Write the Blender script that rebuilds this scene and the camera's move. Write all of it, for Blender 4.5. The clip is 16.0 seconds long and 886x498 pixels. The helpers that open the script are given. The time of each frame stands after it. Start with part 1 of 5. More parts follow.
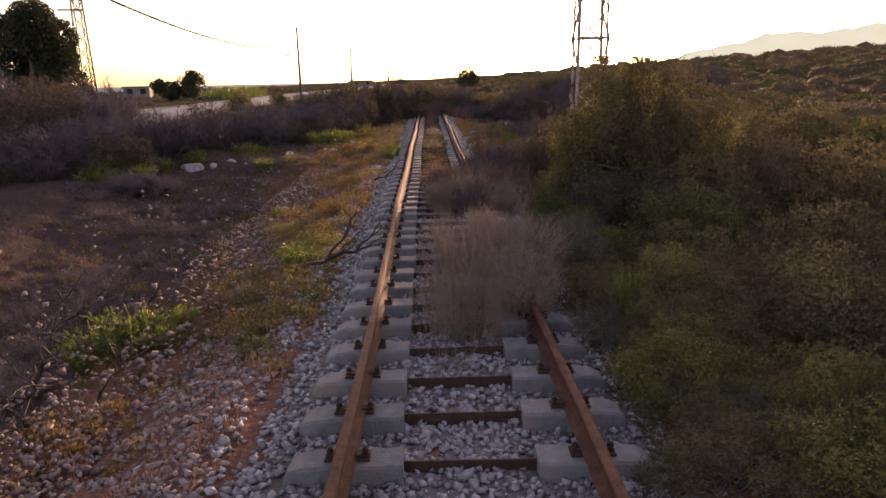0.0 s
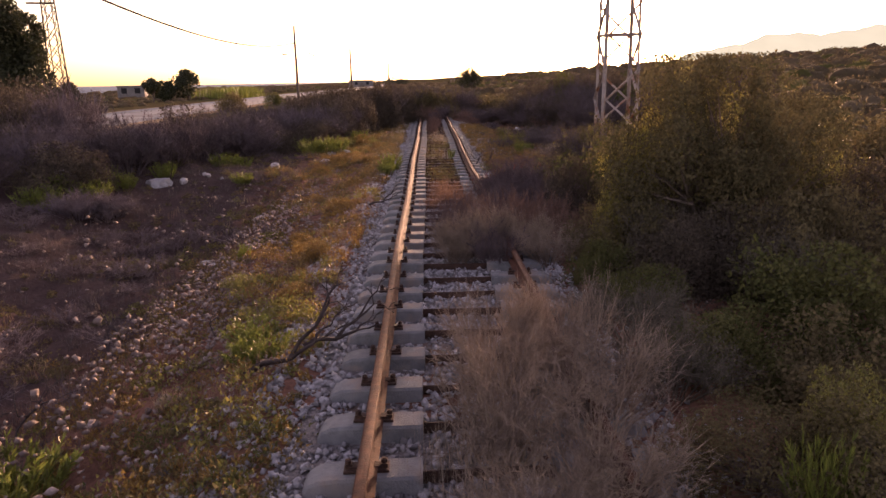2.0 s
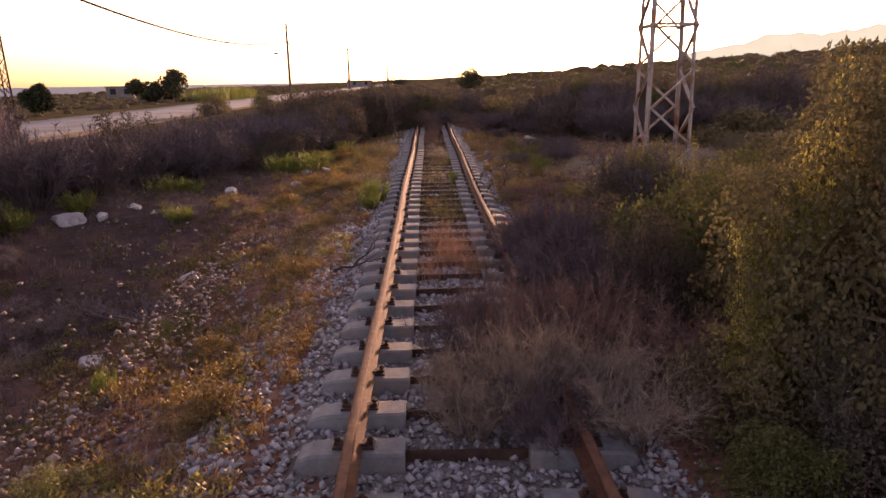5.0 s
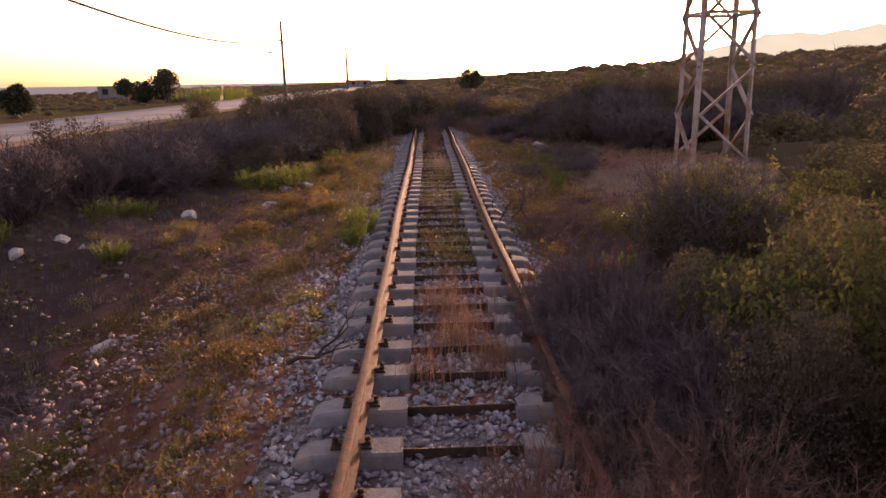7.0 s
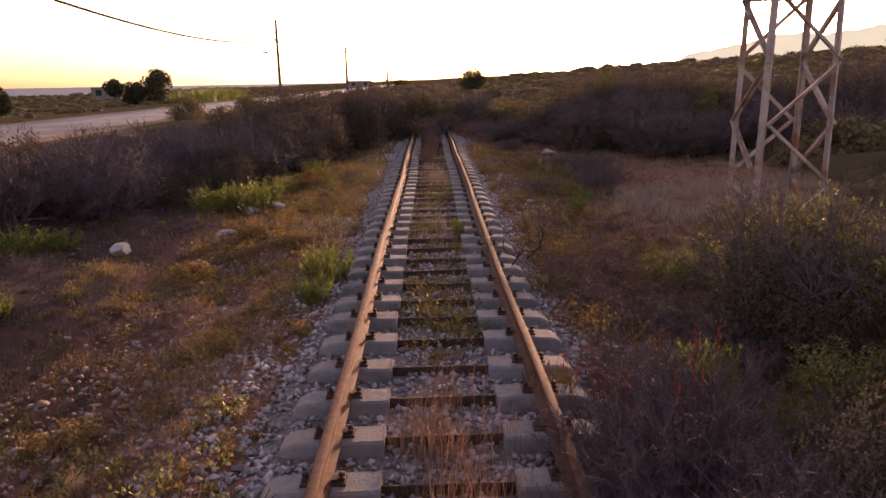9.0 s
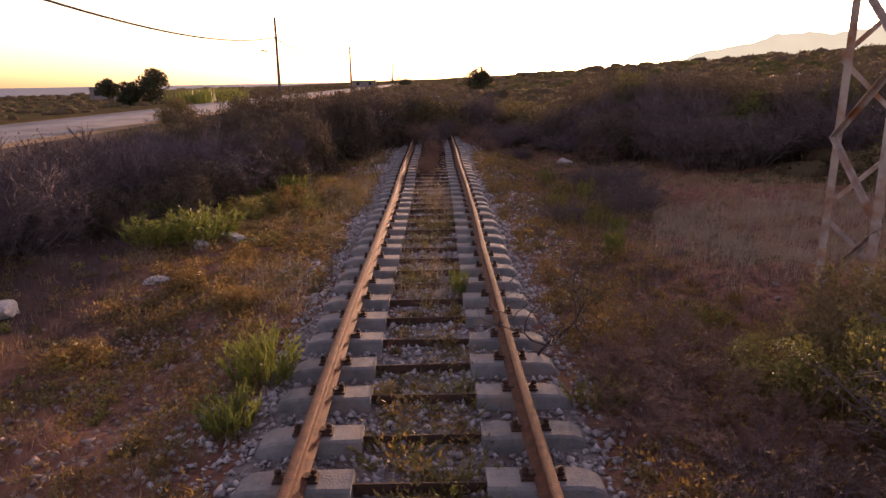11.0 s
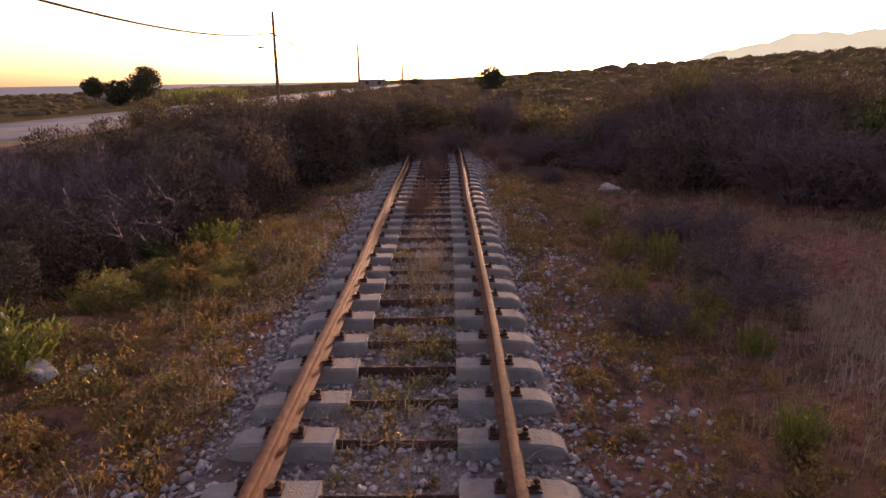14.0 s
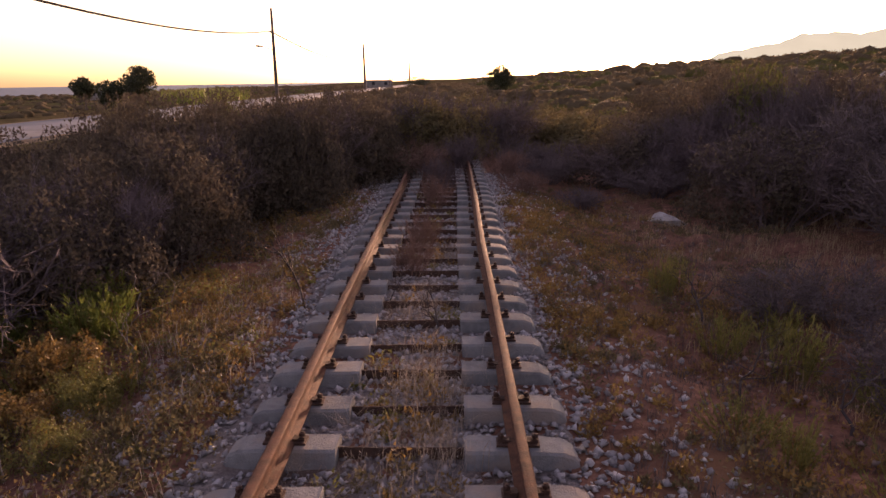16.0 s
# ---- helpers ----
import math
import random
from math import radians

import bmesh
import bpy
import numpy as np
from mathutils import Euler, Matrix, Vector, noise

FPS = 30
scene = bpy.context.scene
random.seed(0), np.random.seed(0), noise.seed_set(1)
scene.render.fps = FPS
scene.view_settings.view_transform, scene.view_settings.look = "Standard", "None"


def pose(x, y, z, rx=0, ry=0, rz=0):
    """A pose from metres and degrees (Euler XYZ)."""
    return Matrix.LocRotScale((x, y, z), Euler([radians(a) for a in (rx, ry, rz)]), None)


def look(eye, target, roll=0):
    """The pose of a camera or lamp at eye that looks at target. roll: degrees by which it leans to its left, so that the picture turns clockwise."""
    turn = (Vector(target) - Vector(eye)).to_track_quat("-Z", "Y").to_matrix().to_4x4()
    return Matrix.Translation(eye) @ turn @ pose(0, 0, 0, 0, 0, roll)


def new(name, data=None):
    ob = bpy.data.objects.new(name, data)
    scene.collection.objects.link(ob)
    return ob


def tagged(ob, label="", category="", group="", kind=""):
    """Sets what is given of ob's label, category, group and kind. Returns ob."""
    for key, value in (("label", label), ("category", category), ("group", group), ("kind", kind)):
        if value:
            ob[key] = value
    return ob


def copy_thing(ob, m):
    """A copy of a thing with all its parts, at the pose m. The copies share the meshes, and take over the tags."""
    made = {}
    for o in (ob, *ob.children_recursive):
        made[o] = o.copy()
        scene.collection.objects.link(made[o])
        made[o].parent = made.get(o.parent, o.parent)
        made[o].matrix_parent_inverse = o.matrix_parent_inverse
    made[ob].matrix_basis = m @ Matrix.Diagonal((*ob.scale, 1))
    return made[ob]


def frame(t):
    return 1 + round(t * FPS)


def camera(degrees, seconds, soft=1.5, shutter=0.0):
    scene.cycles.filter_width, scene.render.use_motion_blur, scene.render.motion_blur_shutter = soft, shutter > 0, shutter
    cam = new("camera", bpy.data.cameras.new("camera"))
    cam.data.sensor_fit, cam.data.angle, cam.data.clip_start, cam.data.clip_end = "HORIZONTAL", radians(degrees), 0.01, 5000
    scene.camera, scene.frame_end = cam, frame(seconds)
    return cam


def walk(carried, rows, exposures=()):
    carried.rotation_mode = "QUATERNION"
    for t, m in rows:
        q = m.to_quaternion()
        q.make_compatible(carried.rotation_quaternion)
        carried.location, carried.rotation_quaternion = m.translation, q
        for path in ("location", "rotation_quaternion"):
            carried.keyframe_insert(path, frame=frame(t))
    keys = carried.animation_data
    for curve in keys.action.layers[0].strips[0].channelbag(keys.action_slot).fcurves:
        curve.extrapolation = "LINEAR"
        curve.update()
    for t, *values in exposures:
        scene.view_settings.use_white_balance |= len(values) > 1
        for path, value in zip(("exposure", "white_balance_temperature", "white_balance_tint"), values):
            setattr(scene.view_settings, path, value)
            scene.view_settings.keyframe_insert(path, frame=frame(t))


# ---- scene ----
cam = camera(66.0, 16.0)
PATH = [
    (0.0, (-0.184, -3.205, 2.247), (-0.150, -1.265, 1.762), -1.20),
    (0.5, (-0.221, -2.409, 2.236), (-0.186, -0.468, 1.753), -1.10),
    (1.0, (-0.252, -1.661, 2.234), (-0.216, 0.280, 1.752), -0.99),
    (1.5, (-0.283, -0.913, 2.265), (-0.247, 1.027, 1.781), -0.92),
    (2.0, (-0.317, -0.186, 2.305), (-0.282, 1.754, 1.820), -0.98),
    (2.5, (-0.332, 0.578, 2.318), (-0.296, 2.518, 1.833), -1.00),
    (3.0, (-0.306, 1.320, 2.326), (-0.271, 3.260, 1.840), -1.00),
    (3.5, (-0.267, 2.027, 2.348), (-0.232, 3.967, 1.861), -1.00),
    (4.0, (-0.213, 2.815, 2.362), (-0.179, 4.755, 1.876), -1.00),
    (6.5, (-0.234, 6.467, 2.369), (-0.197, 8.406, 1.884), -1.00),
    (7.0, (-0.204, 7.242, 2.380), (-0.168, 9.181, 1.894), -1.00),
    (7.5, (-0.174, 7.963, 2.385), (-0.139, 9.903, 1.898), -1.00),
    (8.0, (-0.144, 8.701, 2.377), (-0.112, 10.641, 1.891), -0.98),
    (8.5, (-0.119, 9.388, 2.359), (-0.085, 11.328, 1.874), -0.92),
    (9.0, (-0.056, 10.114, 2.351), (-0.024, 12.055, 1.867), -1.00),
    (11.5, (0.175, 13.875, 2.367), (0.185, 15.815, 1.882), -1.00),
    (12.0, (0.235, 14.752, 2.350), (0.240, 16.692, 1.865), -1.00),
    (12.5, (0.281, 15.692, 2.344), (0.281, 17.633, 1.860), -1.00),
    (13.0, (0.331, 16.685, 2.343), (0.325, 18.625, 1.858), -1.00),
    (13.5, (0.362, 17.636, 2.333), (0.351, 19.576, 1.847), -0.99),
    (14.0, (0.367, 18.635, 2.322), (0.351, 20.575, 1.836), -0.91),
    (14.5, (0.373, 19.615, 2.316), (0.351, 21.555, 1.830), -0.90),
    (15.0, (0.390, 20.536, 2.298), (0.361, 22.476, 1.812), -0.90),
    (15.5, (0.411, 21.448, 2.279), (0.377, 23.388, 1.794), -0.90),
    (16.0, (0.386, 22.401, 2.278), (0.349, 24.341, 1.794), -0.90),
]
walk(cam, [(t, look(eye, target, roll)) for t, eye, target, roll in PATH], [(0.0, 1.88, 7050, 42), (2.5, 1.99, 7500, 53), (9.0, 1.86, 7550, 54), (16.0, 1.72, 7450, 53)])
# ---- world and sun ----
SUN_AZ, SUN_EL = 17.1, 6.0          # degrees to the right of the track, degrees up
world = bpy.data.worlds.new("evening_sky")
scene.world = world
world.use_nodes = True
wn, wl = world.node_tree.nodes, world.node_tree.links
wn.clear()
sky = wn.new("ShaderNodeTexSky")
sky.sky_type = "NISHITA"
sky.sun_disc = False
sky.sun_elevation, sky.sun_rotation = radians(SUN_EL), radians(SUN_AZ)
sky.air_density, sky.dust_density, sky.ozone_density = 1.0, 2.0, 1.0
back = wn.new("ShaderNodeBackground")
back.inputs["Strength"].default_value = 0.15
haze = wn.new("ShaderNodeHueSaturation")
haze.inputs["Hue"].default_value, haze.inputs["Saturation"].default_value = 0.522, 0.78
wl.new(sky.outputs[0], haze.inputs["Color"])
wl.new(haze.outputs[0], back.inputs[0])
wl.new(back.outputs[0], wn.new("ShaderNodeOutputWorld").inputs[0])

sun = new("sun", bpy.data.lights.new("sun", "SUN"))
sun.data.energy, sun.data.angle, sun.data.color = 2.3, radians(0.6), (1.0, 0.72, 0.42)
sun_way = Vector((math.sin(radians(SUN_AZ)) * math.cos(radians(SUN_EL)), math.cos(radians(SUN_AZ)) * math.cos(radians(SUN_EL)), math.sin(radians(SUN_EL))))
sun.matrix_world = look(sun_way * 300, (0, 0, 0))

# ---- materials ----
def material(name, low, high, scale=6.0, rough=0.85, metal=0.0, bump=0.0, bump_scale=40.0, island=0.0, stain=None, stain_scale=1.3, translucent=0.0, spec=0.3, obj=0.0):
    """A surface whose colour runs from low to high with noise, with piece-by-piece variation, stains and fine relief."""
    m = bpy.data.materials.new(name)
    m.use_nodes = True
    nd, lk = m.node_tree.nodes, m.node_tree.links
    nd.clear()
    out = nd.new("ShaderNodeOutputMaterial")
    bsdf = nd.new("ShaderNodeBsdfPrincipled")
    bsdf.inputs["Roughness"].default_value = rough
    bsdf.inputs["Metallic"].default_value = metal
    bsdf.inputs["Specular IOR Level"].default_value = spec
    geo = nd.new("ShaderNodeNewGeometry")
    noi = nd.new("ShaderNodeTexNoise")
    noi.inputs["Scale"].default_value, noi.inputs["Detail"].default_value, noi.inputs["Roughness"].default_value = scale, 6.0, 0.65
    lk.new(geo.outputs["Position"], noi.inputs["Vector"])
    stretch = nd.new("ShaderNodeMapRange")
    stretch.inputs["From Min"].default_value, stretch.inputs["From Max"].default_value = 0.3, 0.7
    lk.new(noi.outputs["Fac"], stretch.inputs["Value"])
    fac = stretch.outputs["Result"]
    for share, source in ((island, geo.outputs["Random Per Island"]), (obj, nd.new("ShaderNodeObjectInfo").outputs["Random"])):
        if share > 0:
            mx = nd.new("ShaderNodeMix")
            mx.inputs[0].default_value = share
            lk.new(fac, mx.inputs[2])
            lk.new(source, mx.inputs[3])
            fac = mx.outputs[0]
    col = nd.new("ShaderNodeMix")
    col.data_type = "RGBA"
    col.inputs[6].default_value, col.inputs[7].default_value = (*low, 1), (*high, 1)
    lk.new(fac, col.inputs[0])
    colour = col.outputs[2]
    if stain:
        n2 = nd.new("ShaderNodeTexNoise")
        n2.inputs["Scale"].default_value, n2.inputs["Detail"].default_value = stain_scale, 5.0
        lk.new(geo.outputs["Position"], n2.inputs["Vector"])
        r2 = nd.new("ShaderNodeMapRange")
        r2.inputs["From Min"].default_value, r2.inputs["From Max"].default_value = 0.5, 0.66
        lk.new(n2.outputs["Fac"], r2.inputs["Value"])
        c2 = nd.new("ShaderNodeMix")
        c2.data_type = "RGBA"
        c2.inputs[7].default_value = (*stain, 1)
        lk.new(r2.outputs["Result"], c2.inputs[0])
        lk.new(colour, c2.inputs[6])
        colour = c2.outputs[2]
    lk.new(colour, bsdf.inputs["Base Color"])
    shader = bsdf.outputs[0]
    if bump > 0:
        n3 = nd.new("ShaderNodeTexNoise")
        n3.inputs["Scale"].default_value, n3.inputs["Detail"].default_value = bump_scale, 8.0
        lk.new(geo.outputs["Position"], n3.inputs["Vector"])
        bp = nd.new("ShaderNodeBump")
        bp.inputs["Strength"].default_value, bp.inputs["Distance"].default_value = bump, 0.02
        lk.new(n3.outputs["Fac"], bp.inputs["Height"])
        lk.new(bp.outputs[0], bsdf.inputs["Normal"])
    if translucent > 0:
        tr = nd.new("ShaderNodeBsdfTranslucent")
        lk.new(colour, tr.inputs[0])
        ms = nd.new("ShaderNodeMixShader")
        ms.inputs[0].default_value = translucent
        lk.new(shader, ms.inputs[1])
        lk.new(tr.outputs[0], ms.inputs[2])
        shader = ms.outputs[0]
    lk.new(shader, out.inputs[0])
    return m


GRIT = material("dusty_gravel", (0.08, 0.056, 0.047), (0.245, 0.188, 0.162), 5, 0.9, island=0.85)
SHOULDER = material("dusty_pink_limestone", (0.10, 0.076, 0.067), (0.315, 0.25, 0.222), 9, 0.9, bump=0.4, bump_scale=60, island=0.8)
STONE = material("limestone_ballast", (0.10, 0.096, 0.094), (0.39, 0.38, 0.37), 14, 0.85, bump=0.5, bump_scale=60, island=0.85)
BED = material("grey_gravel_bed", (0.075, 0.066, 0.06), (0.235, 0.215, 0.20), 38, 0.95, bump=1.0, bump_scale=55, stain=(0.12, 0.088, 0.07), stain_scale=1.2, spec=0.05)
PALE = material("pale_limestone", (0.17, 0.162, 0.158), (0.40, 0.385, 0.375), 7, 0.8, bump=0.6, bump_scale=25, stain=(0.3, 0.27, 0.24), stain_scale=5)
CONCRETE = material("weathered_concrete", (0.085, 0.09, 0.09), (0.20, 0.205, 0.20), 11, 0.9, bump=0.5, bump_scale=70, stain=(0.19, 0.16, 0.135), stain_scale=4, obj=0.35)
RUST = material("rusted_steel", (0.040, 0.0185, 0.012), (0.122, 0.050, 0.028), 14, 0.8, 0.0, bump=0.35, bump_scale=90, spec=0.17)
DARK_RUST = material("dark_rusted_steel", (0.03, 0.018, 0.014), (0.085, 0.045, 0.03), 20, 0.75, 0.3, bump=0.4, bump_scale=80)
PAINT = material("faded_steel_paint", (0.20, 0.17, 0.155), (0.36, 0.31, 0.28), 5, 0.6, 0.2, bump=0.2, stain=(0.2, 0.09, 0.045), stain_scale=3)
GREEN = material("green_leaves", (0.042, 0.054, 0.018), (0.118, 0.112, 0.038), 1.4, 0.8, island=0.5, translucent=0.33, spec=0.1)
OLIVE = material("olive_leaves", (0.068, 0.060, 0.031), (0.165, 0.132, 0.064), 1.2, 0.85, island=0.5, translucent=0.33, spec=0.08)
YELLOW = material("yellow_green_leaves", (0.085, 0.095, 0.025), (0.22, 0.185, 0.048), 1.4, 0.55, island=0.6, translucent=0.4)
MELLOW = material("mellow_green_leaves", (0.058, 0.064, 0.021), (0.16, 0.142, 0.043), 1.4, 0.6, island=0.5, translucent=0.35, spec=0.15)
# brighter copy of YELLOW, with sunlight on the bush's rim put into the colour
SUNNY = material("sunlit_yellow_leaves", (0.13, 0.135, 0.035), (0.30, 0.25, 0.065), 1.4, 0.6, island=0.6, translucent=0.55)
OCHRE = material("ochre_leaves", (0.10, 0.066, 0.022), (0.27, 0.165, 0.045), 1.1, 0.6, island=0.6, translucent=0.35)
LIME = material("fresh_green_leaves", (0.06, 0.088, 0.017), (0.165, 0.185, 0.04), 2.0, 0.5, island=0.6, translucent=0.45)
BUSH = material("dark_olive_leaves", (0.052, 0.049, 0.025), (0.145, 0.118, 0.056), 1.0, 0.85, island=0.55, translucent=0.33, spec=0.08)
DUSK_LEAF = material("dusky_brown_leaves", (0.040, 0.035, 0.027), (0.112, 0.088, 0.062), 1.2, 0.85, island=0.55, translucent=0.25, spec=0.06)
DARK_GREEN = material("dark_conifer_leaves", (0.018, 0.024, 0.012), (0.055, 0.06, 0.026), 1.5, 0.7, island=0.6, translucent=0.15)
TWIG = material("grey_dry_twigs", (0.07, 0.051, 0.05), (0.19, 0.143, 0.138), 2.5, 0.9, island=0.6, obj=0.2)
BANK_TWIG = material("purplish_grey_twigs", (0.044, 0.034, 0.036), (0.135, 0.104, 0.106), 2.5, 0.9, island=0.55, obj=0.2)
MOUND_TWIG = material("dusty_purple_twigs", (0.058, 0.045, 0.05), (0.165, 0.13, 0.14), 2.5, 0.9, island=0.5)
FEATHER = material("feathery_dry_stalks", (0.12, 0.09, 0.07), (0.30, 0.23, 0.175), 2.5, 0.9, island=0.6, translucent=0.15)
RED_TWIG = material("reddish_dry_twigs", (0.085, 0.048, 0.038), (0.20, 0.12, 0.09), 2.5, 0.9, island=0.6)
SAGE = material("grey_sage_leaves", (0.065, 0.06, 0.045), (0.16, 0.14, 0.105), 2.0, 0.9, island=0.6, translucent=0.2, spec=0.08)
DUSK_TWIG = material("purplish_dry_twigs", (0.045, 0.033, 0.035), (0.125, 0.092, 0.094), 2.5, 0.9, island=0.6)
RED_LEAF = material("red_leaves", (0.12, 0.02, 0.014), (0.30, 0.06, 0.032), 3.0, 0.6, island=0.6, translucent=0.35)
BURNT = material("dark_dead_wood", (0.024, 0.018, 0.017), (0.07, 0.053, 0.047), 9, 0.9, bump=0.3, bump_scale=50)
GREY_WOOD = material("bleached_dead_wood", (0.11, 0.09, 0.082), (0.25, 0.205, 0.185), 9, 0.9, bump=0.3, bump_scale=50)
BARK = material("brown_bark", (0.05, 0.036, 0.027), (0.14, 0.105, 0.08), 12, 0.95, bump=0.6, bump_scale=30)
STRAW = material("straw_grass", (0.17, 0.118, 0.068), (0.36, 0.265, 0.155), 3.0, 0.8, island=0.6, translucent=0.35)
GREY_STRAW = material("bleached_grass", (0.16, 0.13, 0.10), (0.36, 0.30, 0.235), 3.0, 0.85, island=0.6, translucent=0.25)
RED_STRAW = material("russet_grass", (0.12, 0.066, 0.042), (0.26, 0.155, 0.10), 3.0, 0.8, island=0.6, translucent=0.3)
ASPHALT = material("worn_asphalt", (0.10, 0.106, 0.12), (0.155, 0.162, 0.178), 0.8, 0.85, bump=0.15, bump_scale=30, stain=(0.085, 0.09, 0.10), stain_scale=0.25, spec=0.12)
FIELD = material("dry_scrubby_field", (0.04, 0.034, 0.018), (0.105, 0.08, 0.042), 0.6, 0.95, bump=0.8, bump_scale=6, stain=(0.07, 0.07, 0.03), stain_scale=0.12, spec=0.0)
VERGE = material("dusty_verge", (0.15, 0.11, 0.07), (0.27, 0.20, 0.13), 0.8, 0.95, bump=0.5, bump_scale=15, spec=0.0)
WOOD = material("weathered_pole_wood", (0.05, 0.04, 0.033), (0.12, 0.095, 0.08), 6, 0.9, bump=0.3)
WALLS = material("grey_render", (0.12, 0.11, 0.105), (0.19, 0.175, 0.165), 1.5, 0.9, bump=0.2)
BLACK = material("black_cable", (0.02, 0.02, 0.02), (0.035, 0.035, 0.035), 8, 0.95, spec=0.02)
LAMP = material("grey_lamp_housing", (0.18, 0.18, 0.19), (0.26, 0.26, 0.27), 6, 0.5, 0.3)
SEA = material("calm_sea", (0.10, 0.13, 0.16), (0.13, 0.16, 0.19), 0.01, 0.7, bump=0.3, bump_scale=0.35, spec=0.06)

# the bright evening haze over the ridge is put into an emission colour
HAZE_GLOW = bpy.data.materials.new("mountain_haze_glow")
HAZE_GLOW.use_nodes = True
hn, hl = HAZE_GLOW.node_tree.nodes, HAZE_GLOW.node_tree.links
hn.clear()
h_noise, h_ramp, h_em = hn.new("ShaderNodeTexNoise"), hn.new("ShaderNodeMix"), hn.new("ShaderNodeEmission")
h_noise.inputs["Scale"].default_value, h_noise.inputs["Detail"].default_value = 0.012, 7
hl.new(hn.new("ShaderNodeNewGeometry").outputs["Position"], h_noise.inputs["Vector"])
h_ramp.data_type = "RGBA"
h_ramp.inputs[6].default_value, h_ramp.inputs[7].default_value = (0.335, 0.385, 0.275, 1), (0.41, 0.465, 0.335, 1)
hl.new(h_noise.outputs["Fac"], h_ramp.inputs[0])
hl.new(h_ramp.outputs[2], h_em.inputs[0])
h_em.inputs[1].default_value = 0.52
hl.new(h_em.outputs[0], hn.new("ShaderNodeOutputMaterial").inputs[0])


def soil_material():
    """Reddish stony soil beside the track that turns into dark, humus-rich earth in the hollow beyond it."""
    m = material("soil", (0.060, 0.028, 0.020), (0.22, 0.112, 0.076), 9.0, 0.95, bump=1.0, bump_scale=26, stain=(0.13, 0.068, 0.038), stain_scale=0.9, spec=0.05)
    nd, lk = m.node_tree.nodes, m.node_tree.links
    bsdf = next(n for n in nd if n.type == "BSDF_PRINCIPLED")
    colour = bsdf.inputs["Base Color"].links[0].from_socket
    geo, split, noi = nd.new("ShaderNodeNewGeometry"), nd.new("ShaderNodeSeparateXYZ"), nd.new("ShaderNodeTexNoise")
    lk.new(geo.outputs["Position"], split.inputs[0])
    lk.new(geo.outputs["Position"], noi.inputs["Vector"])
    noi.inputs["Scale"].default_value, noi.inputs["Detail"].default_value = 0.9, 6.0
    add = nd.new("ShaderNodeMath")
    add.operation = "MULTIPLY_ADD"
    lk.new(noi.outputs["Fac"], add.inputs[0])
    add.inputs[1].default_value = 4.0
    lk.new(split.outputs[0], add.inputs[2])
    mask = nd.new("ShaderNodeMapRange")
    mask.inputs["From Min"].default_value, mask.inputs["From Max"].default_value = -1.6, -3.0
    lk.new(add.outputs[0], mask.inputs["Value"])
    fine, dark = nd.new("ShaderNodeTexNoise"), nd.new("ShaderNodeMix")
    lk.new(geo.outputs["Position"], fine.inputs["Vector"])
    fine.inputs["Scale"].default_value, fine.inputs["Detail"].default_value = 12.0, 8.0
    dark.data_type = "RGBA"
    dark.inputs[6].default_value, dark.inputs[7].default_value = (0.018, 0.012, 0.011, 1), (0.085, 0.055, 0.048, 1)
    lk.new(fine.outputs["Fac"], dark.inputs[0])
    mix = nd.new("ShaderNodeMix")
    mix.data_type = "RGBA"
    lk.new(mask.outputs["Result"], mix.inputs[0])
    lk.new(colour, mix.inputs[6])
    lk.new(dark.outputs[2], mix.inputs[7])
    lk.new(mix.outputs[2], bsdf.inputs["Base Color"])
    return m


SOIL = soil_material()


# ---- mesh helpers ----
def raw_mesh(name, v, f, mat, smooth=False):
    """A mesh from an array of places and an array of faces with equal corner counts."""
    me = bpy.data.meshes.new(name)
    v, f = np.asarray(v, dtype=np.float32), np.asarray(f, dtype=np.int32)
    n, k = f.shape
    me.vertices.add(len(v))
    me.vertices.foreach_set("co", v.ravel())
    me.loops.add(n * k)
    me.loops.foreach_set("vertex_index", f.ravel())
    me.polygons.add(n)
    me.polygons.foreach_set("loop_start", np.arange(0, n * k, k, dtype=np.int32))
    if smooth:
        me.polygons.foreach_set("use_smooth", np.ones(n, dtype=bool))
    me.update(calc_edges=True)
    me.validate()
    me.materials.append(mat)
    return me


def part(name, data, mat, parent, label=""):
    """Links a bmesh or a mesh as one object under a thing."""
    if isinstance(data, bmesh.types.BMesh):
        me = bpy.data.meshes.new(name)
        data.to_mesh(me)
        data.free()
        me.materials.append(mat)
        data = me
    ob = new(name, data)
    ob.parent = parent
    if label:
        tagged(ob, label)
    return ob


def thing(name, m, label, category, group="", kind=""):
    ob = new(name)
    ob.matrix_basis = m
    ob.empty_display_size = 0.1
    return tagged(ob, label, category, group, kind)


def box(bm, x0, y0, z0, x1, y1, z1):
    made = bmesh.ops.create_cube(bm, size=1.0, matrix=Matrix.Translation(((x0 + x1) / 2, (y0 + y1) / 2, (z0 + z1) / 2)) @ Matrix.Diagonal((x1 - x0, y1 - y0, z1 - z0, 1)))
    return made["verts"]


def rod(bm, a, b, ra, rb=None, sides=8):
    """A tapered round rod from a to b."""
    a, b = Vector(a), Vector(b)
    rb = ra if rb is None else rb
    turn = (b - a).to_track_quat("Z", "Y").to_matrix().to_4x4()
    bmesh.ops.create_cone(bm, cap_ends=True, segments=sides, radius1=ra, radius2=rb, depth=(b - a).length, matrix=Matrix.Translation((a + b) / 2) @ turn)


